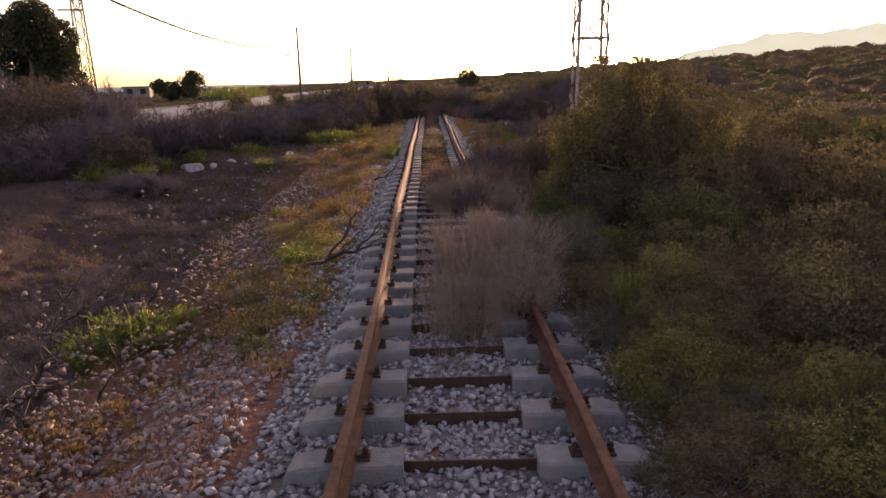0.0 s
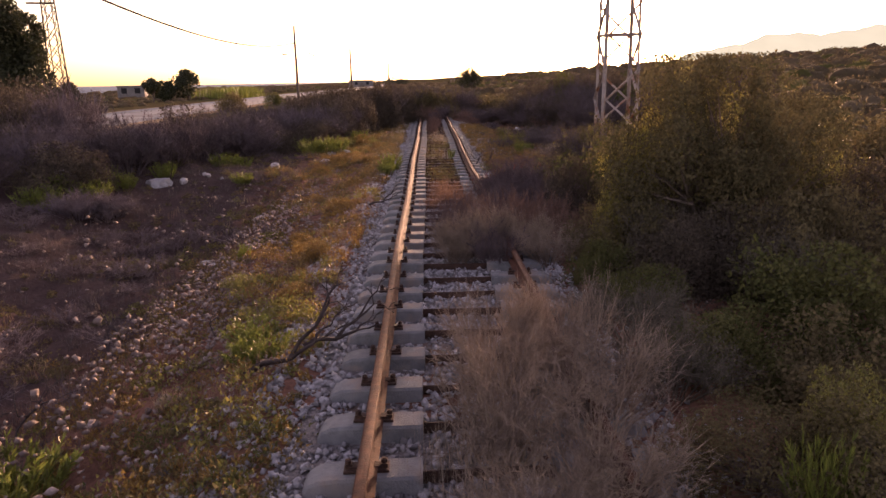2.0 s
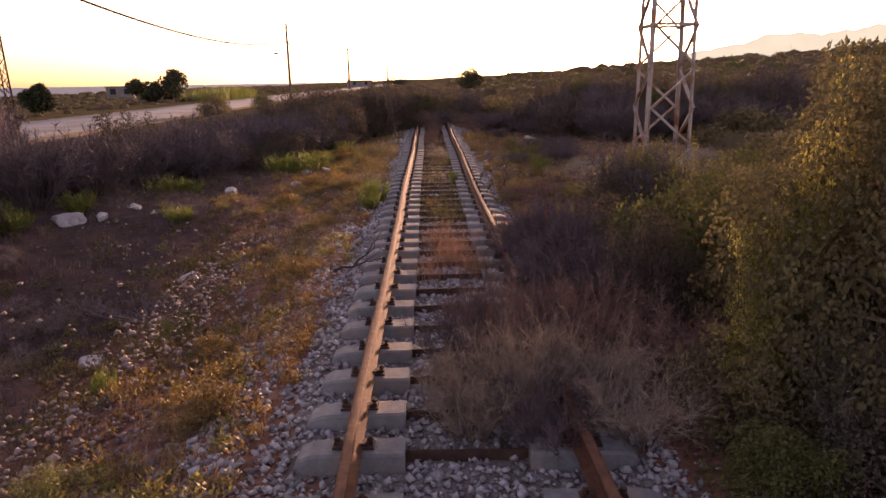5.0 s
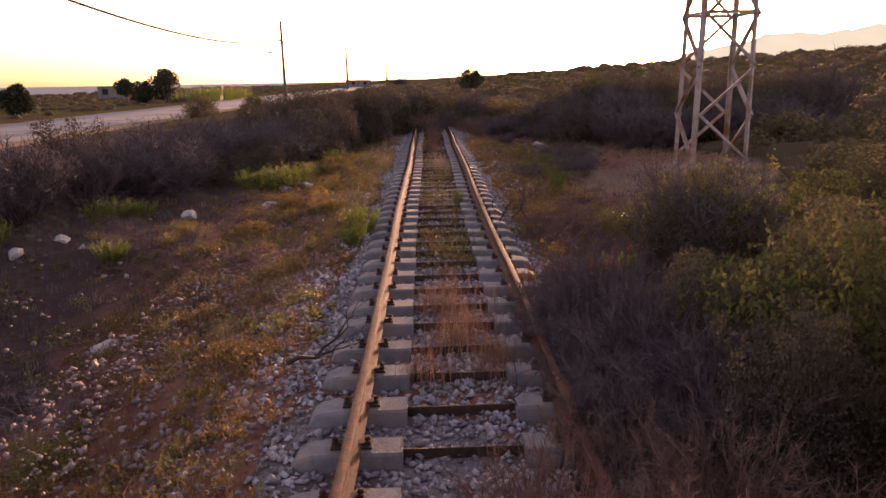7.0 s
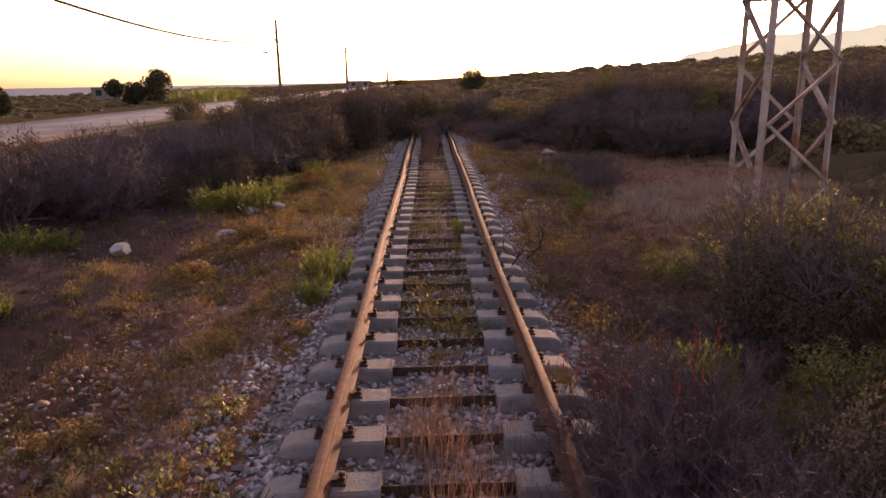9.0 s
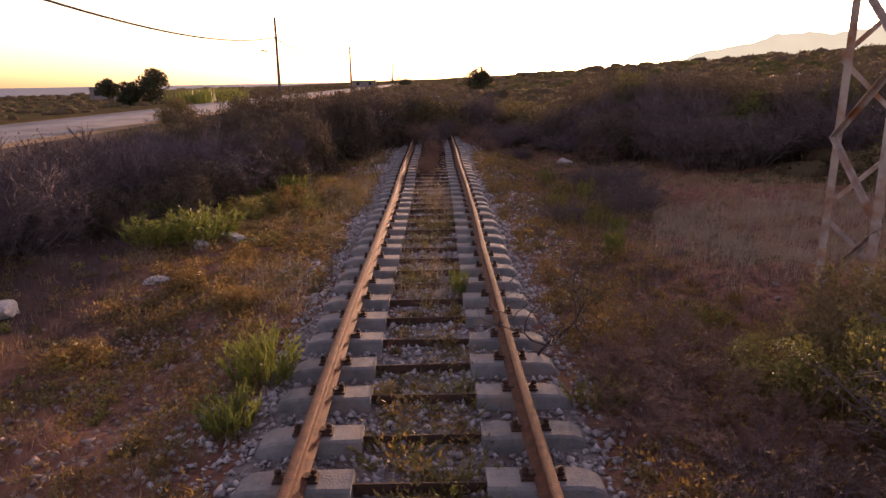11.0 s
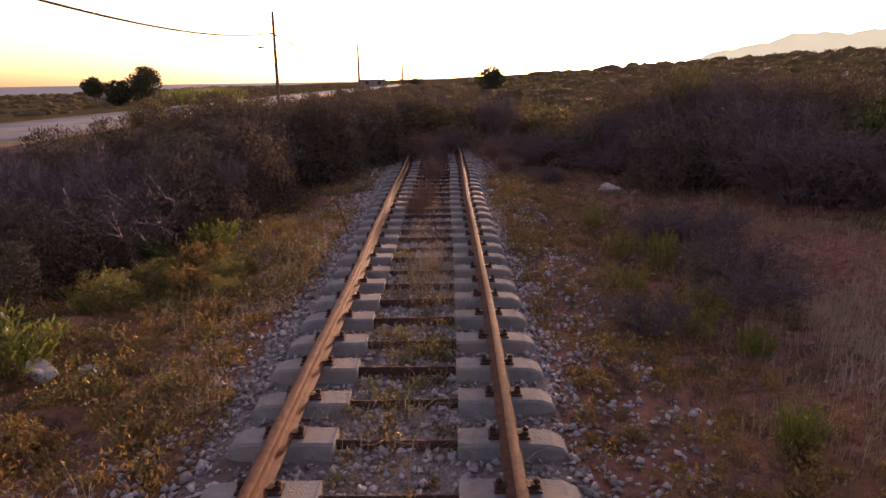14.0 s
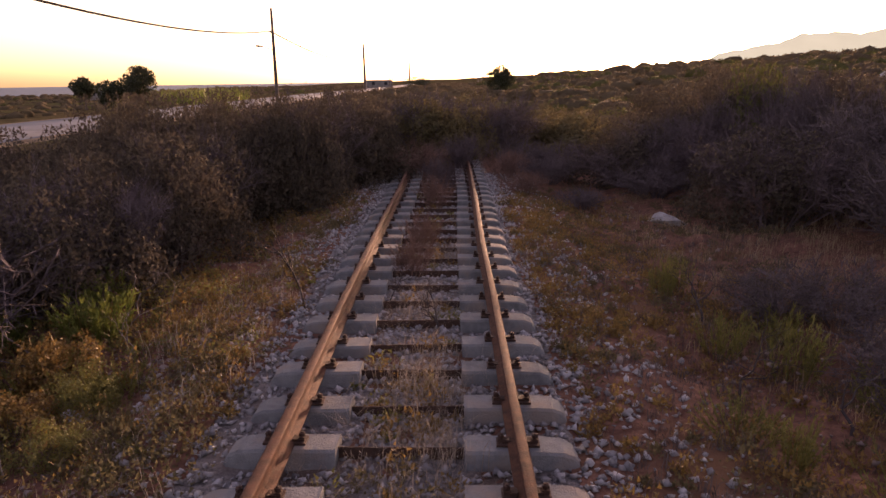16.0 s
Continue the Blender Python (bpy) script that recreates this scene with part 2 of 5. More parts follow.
def angle_bar(bm, a, b, w=0.06, t=0.008, out=(0, 0, 1)):
    """An L-shaped steel bar from a to b."""
    a, b = Vector(a), Vector(b)
    d = (b - a).normalized()
    s = d.cross(Vector(out))
    s = s.normalized() if s.length > 1e-4 else Vector((1, 0, 0))
    u = s.cross(d).normalized()
    ring = ((0, 0), (w, 0), (w, t), (t, t), (t, w), (0, w))
    lo = [bm.verts.new(a + s * p + u * q) for p, q in ring]
    hi = [bm.verts.new(b + s * p + u * q) for p, q in ring]
    for i in range(6):
        bm.faces.new((lo[i], lo[(i + 1) % 6], hi[(i + 1) % 6], hi[i]))
    bm.faces.new(lo[::-1])
    bm.faces.new(hi)


def unit(a):
    return a / np.maximum(np.linalg.norm(a, axis=-1, keepdims=True), 1e-9)


def leaves(p, d, nrm, length, width, slim=False):
    """Folded four-cornered leaves at places p, along d, facing nrm; slim ones have three corners."""
    s = unit(np.cross(d, nrm))
    up = unit(np.cross(s, d))
    length, width = length[:, None], width[:, None]
    if slim:
        v = np.stack([p + s * width * 0.5, p + d * length, p - s * width * 0.5], 1)
        return v.reshape(-1, 3), np.arange(len(p) * 3).reshape(-1, 3)
    v = np.stack([p, p + d * length * 0.45 + s * width * 0.5 + up * width * 0.18, p + d * length, p + d * length * 0.45 - s * width * 0.5 + up * width * 0.18], 1)
    i = np.arange(len(p))[:, None] * 4
    f = np.concatenate([i + np.array([[0, 1, 2]]), i + np.array([[0, 2, 3]])])
    return v.reshape(-1, 3), f


def tubes(a, b, ra, rb):
    """Three-sided tapered twigs from places a to b."""
    d = unit(b - a)
    s = unit(np.cross(d, np.array([0.31, 0.52, 0.79])))
    u = np.cross(d, s)
    ring = [s * math.cos(k * 2.0944) + u * math.sin(k * 2.0944) for k in range(3)]
    ra, rb = np.broadcast_to(ra, len(a))[:, None], np.broadcast_to(rb, len(a))[:, None]
    v = np.stack([a + r * ra for r in ring] + [b + r * rb for r in ring], 1)
    i = np.arange(len(a))[:, None] * 6
    f = np.concatenate([i + np.array([[k, (k + 1) % 3, 3 + (k + 1) % 3, 3 + k]]) for k in range(3)])
    return v.reshape(-1, 3), f


def blades(rng, p, height, lean, width, bend=0.5):
    """Grass blades: three-cornered strips that rise from p and bend over."""
    n = len(p)
    az = rng.uniform(0, 6.283, n)
    out = np.stack([np.cos(az), np.sin(az), np.zeros(n)], 1)
    side = np.stack([-np.sin(az + 0.8), np.cos(az + 0.8), np.zeros(n)], 1)
    h, l, w = height[:, None], lean[:, None], width[:, None]
    z = np.array([[0, 0, 1.0]])
    mid = p + z * h * 0.6 + out * l * 0.3
    tip = p + z * h * (1 - 0.25 * bend) + out * l
    v = np.stack([p - side * w / 2, p + side * w / 2, mid + side * w * 0.4, mid - side * w * 0.4, tip], 1)
    i = np.arange(n)[:, None] * 5
    f = np.concatenate([i + np.array([[0, 1, 2]]), i + np.array([[0, 2, 3]]), i + np.array([[3, 2, 4]])])
    return v.reshape(-1, 3), f


def joined(sets):
    vs, fs, n = [], [], 0
    for v, f in sets:
        vs.append(v)
        fs.append(f + n)
        n += len(v)
    return np.concatenate(vs), np.concatenate(fs)


# ---- ground ----
def ramp(x, a, b):
    t = np.clip((x - a) / (b - a), 0, 1)
    return t * t * (3 - 2 * t)


rng_h = np.random.default_rng(5)
WAVES = [(rng_h.uniform(-1, 1, 2) * k, rng_h.uniform(0, 6.28), amp) for k, amp in ((0.7, 0.05), (0.9, 0.05), (2.2, 0.035), (2.4, 0.035), (5.0, 0.022), (5.5, 0.022), (9.0, 0.014), (10.0, 0.014))]


def ground(x, y):
    """Height of the ground at x, y."""
    x, y = np.asarray(x, float), np.asarray(y, float)
    bed = -0.13 * np.ones_like(x + y)
    valley = -0.95 + 0.60 * ramp(y, 12.5, 19)
    left = -0.10 + (-0.32) * ramp(-x, 1.5, 3.1) * (1 - 0.5 * ramp(y, 14, 20)) + (valley + 0.38) * ramp(-x, 2.8, 4.6)
    left = left + (-0.12 - valley) * ramp(-x, 5.4, 10) + 0.05 * ramp(-x, 12, 18)
    left = left - 0.4 * ramp(-x, 29, 45) - 14.0 * ramp(-x, 104, 135)
    right = -0.10 - 0.25 * ramp(x, 1.5, 3.2) + 0.062 * np.maximum(x - 5, 0) * (1 - 0.55 * ramp(x, 90, 260)) + 0.007 * np.maximum(y - 40, 0) * ramp(x, 4, 30) * (1 - ramp(y, 240, 420))
    z = np.where(x < 0, left, right)
    bump = sum(amp * np.sin(k[0] * x * 2 + k[1] * y * 2 + ph) for k, ph, amp in WAVES)
    quiet = ramp(np.abs(x), 1.3, 3.0) * 0.75 + 0.12
    road = (1 - ramp(np.abs(x + 23), 5.5, 8)) * (1 - ramp(y, 330, 420))
    z = np.where(np.abs(x) < 1.5, bed, z) + bump * quiet
    return z * (1 - road) - 0.14 * road


def axis(lo, hi, step, far_lo, far_hi, grow=1.17):
    mid = list(np.arange(lo, hi + step / 2, step))
    up, s = [mid[-1]], step
    while up[-1] < far_hi:
        s *= grow
        up.append(up[-1] + s)
    dn, s = [mid[0]], step
    while dn[-1] > far_lo:
        s *= grow
        dn.append(dn[-1] - s)
    return np.array(dn[:0:-1] + mid + up[1:])


gx, gy = axis(-9, 8, 0.19, -400, 3000), axis(-6, 44, 0.19, -300, 3500)
GX, GY = np.meshgrid(gx, gy)
nx, ny = len(gx), len(gy)
ii = (np.arange(ny - 1)[:, None] * nx + np.arange(nx - 1)[None, :]).ravel()
ground_ob = tagged(new("ground", raw_mesh("ground", np.stack([GX.ravel(), GY.ravel(), ground(GX, GY).ravel()], 1), np.stack([ii, ii + 1, ii + nx + 1, ii + nx], 1), SOIL, True)),
                   "reddish-brown stony soil with dry weeds beside the railway", "ground", kind="structure")
ground_ob.data.materials.append(FIELD)
qx0, qy0 = GX[:-1, :-1].ravel(), GY[:-1, :-1].ravel()
ground_ob.data.polygons.foreach_set("material_index", ((qx0 < -28.5) | (qx0 + 1.6 * np.sin(qy0 * 0.9) + 0.9 * np.sin(qy0 * 2.3 + qx0) > 8.5) | (qy0 + 1.5 * np.sin(qx0 * 0.8) + np.sin(qx0 * 1.9) > 46)).astype(np.int32))
sea_v = [(-4800, -300, -11.5), (-60, -300, -11.5), (-60, 4800, -11.5), (-4800, 4800, -11.5)]
tagged(new("water", raw_mesh("water", sea_v, [(0, 1, 2, 3)], SEA)), "calm pale sea reaching the hazy horizon", "sea", kind="structure")


def strip(name, offs, zs, mat, label, category):
    """A long strip along the coast road, with an edge profile."""
    ys = np.concatenate([np.arange(-60, 120, 4.0), np.arange(120, 600, 16.0)])
    cx = -18.9 + 4.5 * ramp(ys, 110, 320)
    v = np.stack([np.stack([cx + o, ys, np.full_like(ys, z)], 1) for o, z in zip(offs, zs)], 1).reshape(-1, 3)
    n = len(offs)
    i = (np.arange(len(ys) - 1)[:, None] * n + np.arange(n - 1)[None, :]).ravel()
    return tagged(new(name, raw_mesh(name, v, np.stack([i, i + 1, i + n + 1, i + n], 1), mat)), label, category, kind="structure")


strip("road", (-8.6, -8.5, -4.2, 0.0, 0.1), (-0.3, -0.04, 0.02, -0.04, -0.3), ASPHALT, "pale worn asphalt coast road without markings", "road")

strip("verge", (0.1, 0.6, 1.3), (-0.07, -0.08, -0.16), VERGE, "pale dusty verge along the coast road", "verge")
strip("verge", (-10.2, -9.4, -8.6), (-0.16, -0.08, -0.07), VERGE, "pale dusty verge along the coast road", "verge")

# far mountain, a plain backdrop ridge with the haze painted as its own glow
mx = np.linspace(560, 3000, 170)
prof = np.interp(mx, (560, 710, 815, 1000, 1190, 1350, 1515, 1680, 2200, 3000), (-10, 10, 41, 85, 128, 138, 144, 170, 215, 240)) + 5 * np.sin(mx / 47.0) + 3 * np.sin(mx / 21.0 + 1) + 2 * np.sin(mx / 9.0)
mv = np.concatenate([np.stack([mx, np.full_like(mx, 2350), np.full_like(mx, -20)], 1), np.stack([mx, np.full_like(mx, 2420), prof * 0.7], 1), np.stack([mx, np.full_like(mx, 2500), prof], 1)])
n = len(mx)
mf = np.concatenate([np.stack([np.arange(n - 1) + k * n, np.arange(1, n) + k * n, np.arange(1, n) + (k + 1) * n, np.arange(n - 1) + (k + 1) * n], 1) for k in (0, 1)])
tagged(new("backdrop", raw_mesh("backdrop", mv, mf, HAZE_GLOW, True)), "distant mountain ridge at sunset, a backdrop glowing in a painted haze colour", "mountain", kind="structure")


# ---- railway ----
SPACING, FIRST, LAST = 0.6, -9, 76


def track_x(y):
    return 0.012 * math.sin(y * 0.55) + 0.01 * math.sin(y * 0.23 + 1)


def rail(side):
    """A flat-bottomed rail, laid in lengths along the track."""
    half = [(0.065, 0.0), (0.065, 0.011), (0.022, 0.022), (0.009, 0.035), (0.009, 0.110), (0.032, 0.122), (0.034, 0.148), (0.026, 0.155)]
    ring = half + [(-a, b) for a, b in half[::-1]]
    k = len(ring)
    top = thing("rail", Matrix.Identity(4), "rusty orange-brown steel rail on concrete sleepers", "rail", "rails of the track")
    for y0, y1 in ((-6.0, 7.0), (7.008, 25.0), (25.008, 46.0)):
        ys = np.linspace(y0, y1, int((y1 - y0) / 0.5) + 1)
        v = []
        for y in ys:
            x = side * 0.7525 + track_x(y) + 0.004 * math.sin(y * 1.3 + side)
            v += [(x + a, y, b + 0.006 + 0.004 * math.sin(y * 0.9 + side)) for a, b in ring]
        f = [(r * k + i, r * k + (i + 1) % k, (r + 1) * k + (i + 1) % k, (r + 1) * k + i) for r in range(len(ys) - 1) for i in range(k)]
        part("rail_length", raw_mesh("rail_length", v, f, RUST), RUST, top)
    return top


rail(-1), rail(1)


def block_mesh():
    """One concrete block of a twin-block sleeper, its inner end at x = 0, with sloped shoulders."""
    bm = bmesh.new()
    stations = ((0.0, 0.112, 0.005), (0.02, 0.118, 0.0), (0.52, 0.118, -0.002), (0.63, 0.112, -0.012), (0.70, 0.10, -0.045), (0.735, 0.09, -0.10))
    rings = []
    for x, hw, top in stations:
        prof = ((-hw - 0.04, -0.23), (-hw, top - 0.018), (-hw + 0.016, top), (hw - 0.016, top), (hw, top - 0.018), (hw + 0.04, -0.23))
        rings.append([bm.verts.new((x, a, b)) for a, b in prof])
    for p, q in zip(rings, rings[1:]):
        for i in range(6):
            bm.faces.new((p[i], p[(i + 1) % 6], q[(i + 1) % 6], q[i]))
    bm.faces.new(rings[0][::-1])
    bm.faces.new(rings[-1])
    bmesh.ops.recalc_face_normals(bm, faces=bm.faces)
    me = bpy.data.meshes.new("block")
    bm.to_mesh(me)
    bm.free()
    me.materials.append(CONCRETE)
    return me


def mesh_of(name, build, mat):
    bm = bmesh.new()
    build(bm)
    bmesh.ops.recalc_face_normals(bm, faces=bm.faces)
    me = bpy.data.meshes.new(name)
    bm.to_mesh(me)
    bm.free()
    me.materials.append(mat)
    return me


def build_clip(bm):
    box(bm, -0.045, -0.055, 0.0, 0.04, 0.055, 0.014)
    box(bm, -0.05, -0.03, 0.014, 0.0, 0.03, 0.03)
    box(bm, -0.012, -0.024, 0.014, 0.03, 0.024, 0.038)


def build_bolt(bm):
    rod(bm, (0, 0, 0.0), (0, 0, 0.058), 0.011, 0.011, 7)
    rod(bm, (0, 0, 0.03), (0, 0, 0.052), 0.021, 0.021, 6)


def build_tie(bm):
    box(bm, -0.415, -0.006, -0.13, 0.415, 0.006, -0.035)
    box(bm, -0.415, 0.006, -0.13, 0.415, 0.05, -0.118)


BLOCK, CLIP, BOLT, TIE = block_mesh(), mesh_of("clip", build_clip, DARK_RUST), mesh_of("bolt", build_bolt, DARK_RUST), mesh_of("tie_bar", build_tie, DARK_RUST)
sleeper = thing("railway_sleeper", pose(0, FIRST * SPACING, 0), "grey twin-block concrete sleeper with a rusty steel tie bar", "sleeper", "sleepers of the track")
for side in (1, -1):
    b = part("block", BLOCK, CONCRETE, sleeper)
    b.matrix_basis = pose(side * 0.41, 0, 0, 0, 0, 0 if side > 0 else 180)
    for s2 in (1, -1):
        c = part("rail_clip", CLIP, DARK_RUST, sleeper, "dark rusty rail clip")
        c.matrix_basis = pose(side * 0.7525 + s2 * 0.098, 0, 0.001, 0, 0, 0 if s2 > 0 else 180)
        k = part("bolt", BOLT, DARK_RUST, c)
        k.matrix_basis = pose(0.012, 0, 0.012)
part("tie_bar", TIE, DARK_RUST, sleeper, "rusty brown steel tie bar")
rng_s = random.Random(11)
for i in range(FIRST + 1, LAST):
    y = i * SPACING - 0.031
    copy_thing(sleeper, pose(track_x(y) + rng_s.uniform(-0.012, 0.012), y + rng_s.uniform(-0.02, 0.02), rng_s.uniform(-0.008, 0.004), rng_s.uniform(-1.2, 1.2), rng_s.uniform(-0.5, 0.5), rng_s.uniform(-1.3, 1.3)))

# ---- ballast ----
bed_x, bed_y = np.linspace(-1.62, 1.5, 27), np.linspace(-5.5, 44, 380)
BX, BY = np.meshgrid(bed_x, bed_y)


def bed_height(x, y):
    """Top of the gravel bed under the track."""
    return -0.120 + 0.010 * np.sin(x * 31 + y * 17) * np.sin(y * 29 - x * 11) - 0.16 * ramp(np.abs(x + 0.06), 1.25, 1.56)


bed_z = bed_height(BX, BY)
bi = (np.arange(379)[:, None] * 27 + np.arange(26)[None, :]).ravel()
tagged(new("ballast_bed", raw_mesh("ballast_bed", np.stack([BX.ravel(), BY.ravel(), bed_z.ravel()], 1), np.stack([bi, bi + 1, bi + 28, bi + 27], 1), BED, True)), "grey gravel bed under the sleepers", "ballast bed", kind="structure")

HEX_V = np.array([(x, y, z) for z in (-1, 1) for y in (-1, 1) for x in (-1, 1)], float) * 0.72
HEX_F = np.array([(0, 2, 3), (0, 3, 1), (4, 5, 7), (4, 7, 6), (0, 1, 5), (0, 5, 4), (2, 6, 7), (2, 7, 3), (0, 4, 6), (0, 6, 2), (1, 3, 7), (1, 7, 5)])


def stone_shape(rng):
    """An angular broken stone with twelve faces."""
    v = HEX_V * rng.uniform(0.45, 1.2, (8, 1)) + rng.normal(size=(8, 3)) * 0.12
    return v * rng.uniform(0.75, 1.25, 3)


rng_b = np.random.default_rng(21)
SHAPES = np.array([stone_shape(rng_b) for _ in range(24)])


def stones(rng, x, y, size, sink=0.3):
    """Joined stones lying on the ground at x, y."""
    n = len(x)
    q = unit(rng.normal(size=(n, 4)))
    w, a, b, c = q.T
    turn = np.stack([1 - 2 * (b * b + c * c), 2 * (a * b - c * w), 2 * (a * c + b * w), 2 * (a * b + c * w), 1 - 2 * (a * a + c * c), 2 * (b * c - a * w), 2 * (a * c - b * w), 2 * (b * c + a * w), 1 - 2 * (a * a + b * b)], 1).reshape(n, 3, 3)
    v = SHAPES[rng.integers(0, len(SHAPES), n)] @ turn
    v = v * size[:, None, None] * np.array([1, 1, 0.8]) + np.stack([x, y, np.maximum(ground(x, y), bed_height(x, y)) + size * sink], 1)[:, None, :]
    f = (np.arange(n)[:, None, None] * 8 + HEX_F[None]).reshape(-1, 3)
    return v.reshape(-1, 3), f


OCT_V = np.array([(1, 0, 0), (-1, 0, 0), (0, 1, 0), (0, -1, 0), (0, 0, 1), (0, 0, -1)], float)
OCT_F = np.array([(0, 2, 4), (2, 1, 4), (1, 3, 4), (3, 0, 4), (2, 0, 5), (1, 2, 5), (3, 1, 5), (0, 3, 5)])


def chips(rng, x, y, size, sink=0.3):
    """Joined eight-faced stone chips lying on the ground at x, y."""
    n = len(x)
    v = OCT_V[None] * rng.uniform(0.6, 1.25, (n, 6, 1)) + rng.normal(size=(n, 6, 3)) * 0.28
    ca, sa = np.cos(x * 97), np.sin(x * 97)
    v = np.stack([v[..., 0] * ca[:, None] - v[..., 1] * sa[:, None], v[..., 0] * sa[:, None] + v[..., 1] * ca[:, None], v[..., 2] * 0.8], -1)
    v = v * size[:, None, None] + np.stack([x, y, np.maximum(ground(x, y), bed_height(x, y)) + size * sink], 1)[:, None, :]
    return v.reshape(-1, 3), (np.arange(n)[:, None, None] * 6 + OCT_F[None]).reshape(-1, 3)


def on_block(x, y):
    yy = (y + 0.031 + 0.3) % SPACING - 0.3
    return (np.abs(yy) < 0.15) & (np.abs(np.abs(x) - 0.775) < 0.37)


nb = 150000
bx, by = rng_b.uniform(-3.7, 2.6, nb), -4.5 + 44.5 * rng_b.uniform(0, 1, nb) ** 1.25
patch = np.sin(bx * 1.9 + by * 0.7) + np.sin(by * 1.3 - bx * 0.8 + 2) * 0.8
early = 1 - 0.4 * ramp(by, 14, 17) + 0.25 * ramp(by, 22, 24)
dens = np.where(np.abs(bx) < 1.4, 0.46 + 0.52 * early, (0.15 + 0.5 * early) * (1 - 0.5 * ramp(-bx, 1.9, 2.6)) * (1 - ramp(-bx, 1.5 + 0.9 * (1 - ramp(by, 1.5, 5)), 2.9 + 0.8 * (1 - ramp(by, 1.5, 5)))) * (0.3 + 0.7 * (patch > -0.5 - early)))
dens = np.where(bx > 1.4, (0.12 + 0.26 * ramp(by, 20, 23)) * (1 - ramp(bx, 1.5, 2.6)), dens)
keep = (rng_b.uniform(0, 1, len(bx)) < dens) & ~on_block(bx, by)
bx, by = bx[keep], by[keep]
bs = 0.013 + 0.025 * rng_b.uniform(0, 1, len(bx)) ** 1.5
order = np.argsort(np.abs(bx) + np.abs(by - 1.0) * 0.4)
one, rest = order[:300], order[300:]
near, away = rest[by[rest] < 3.5], rest[by[rest] >= 3.5]
thin = (bx < -2.4) & (rng_b.uniform(0, 1, len(bx)) < 0.2 + 0.4 * ramp(by, 5, 9))
near, away = near[~thin[near]], away[~thin[away]]
dusty = bx < -1.8 + 0.3 * np.sin(by * 1.1) + 0.25 * np.sin(by * 2.7 + bx * 3)
dv, df = joined([stones(rng_b, bx[near][dusty[near]], by[near][dusty[near]], bs[near][dusty[near]], 0.05), chips(rng_b, bx[away][dusty[away]], by[away][dusty[away]], bs[away][dusty[away]] * 1.1, 0.05)])
tagged(new("shoulder_stones", raw_mesh("shoulder_stones", dv, df, SHOULDER)), "dusty pinkish stones on the shoulder of the track", "stones", kind="stuff")
near, away = near[~dusty[near]], away[~dusty[away]]
bv, bf = joined([stones(rng_b, bx[near], by[near], bs[near]), chips(rng_b, bx[away], by[away], bs[away] * np.where(by[away] > 15, 1.06, 1.12))])
ballast = tagged(new("ballast", raw_mesh("ballast", bv, bf, STONE)), "pale grey limestone ballast stones between the sleepers", "ballast", kind="stuff")
STONE_MESH = [raw_mesh("stone", s, HEX_F, STONE) for s in SHAPES]
for j, i in enumerate(one):
    o = part("stone", STONE_MESH[j % 24], STONE, ballast)
    sc = bs[i] * rng_b.uniform(0.7, 1.2, 3)
    o.matrix_basis = Matrix.LocRotScale((bx[i], by[i], float(np.maximum(ground(bx[i], by[i]), bed_height(bx[i], by[i]))) + bs[i] * 0.3), Euler(rng_b.uniform(0, 6.28, 3)), Vector(sc))
# loose stones and gravel thinly spread over the soil
lx = np.concatenate([rng_b.uniform(-7.5, 4.5, 1900), rng_b.uniform(-3.7, -1.5, 2400)])
ly = np.concatenate([rng_b.uniform(-4, 38, 1900), rng_b.uniform(-3.5, 20, 2400)])
keep = np.abs(lx) > 1.6
lx, ly = lx[keep], ly[keep]
lv, lf = stones(rng_b, lx, ly, np.minimum(rng_b.gamma(2.0, 0.008, len(lx)) + 0.01, 0.045), 0.0)
tagged(new("loose_stones", raw_mesh("loose_stones", lv, lf, GRIT)), "scattered dusty stones on the reddish soil", "stones", kind="stuff")
ng = 52000
qx, qy = np.where(rng_b.uniform(0, 1, ng) < 0.6, rng_b.uniform(-3.9, -1.4, ng), rng_b.uniform(-6.0, 4.0, ng)), -4 + 40 * rng_b.uniform(0, 1, ng) ** 1.3
keep = (np.abs(qx) > 1.5) & (rng_b.uniform(0, 1, ng) > 0.9 * ramp(-qx, 3.0, 3.9)) & (np.sin(qx * 1.3 + qy * 0.6) + np.sin(qy * 0.9 - qx * 0.4) > rng_b.uniform(-1.8, 1.2, ng))
qx, qy = qx[keep], qy[keep]
qs = 0.008 + 0.028 * rng_b.uniform(0, 1, len(qx)) ** 2.2
gv, gf = chips(rng_b, qx, qy, qs, -0.1)
tagged(new("gravel", raw_mesh("gravel", gv, gf, GRIT)), "fine dusty gravel on the reddish soil", "gravel", kind="stuff")


def boulder(x, y, sx, sy, sz, seed, label):
    rng = np.random.default_rng(seed)
    bm = bmesh.new()
    bmesh.ops.create_icosphere(bm, subdivisions=3, radius=1.0)
    cuts = [(unit(rng.normal(size=3)), rng.uniform(0.45, 0.8)) for _ in range(11)]
    for v in bm.verts:
        p = np.array(v.co)
        for nrm, d in cuts:
            p = p - nrm * max(p @ nrm - d, 0) * 0.97
        p = p * (1.15 + 0.12 * noise.noise(Vector(p * 3)) + 0.05 * noise.noise(Vector(p * 9)))
        v.co = Vector(p * np.array((sx, sy, sz)))
    me = bpy.data.meshes.new("boulder")
    bm.to_mesh(me)
    bm.free()
    me.materials.append(PALE)
    ob = tagged(new("boulder", me), label, "rock", "rocks beside the track")
    ob.matrix_basis = pose(x, y, float(ground(x, y)) + sz * 0.15, 0, 0, rng.uniform(0, 360))


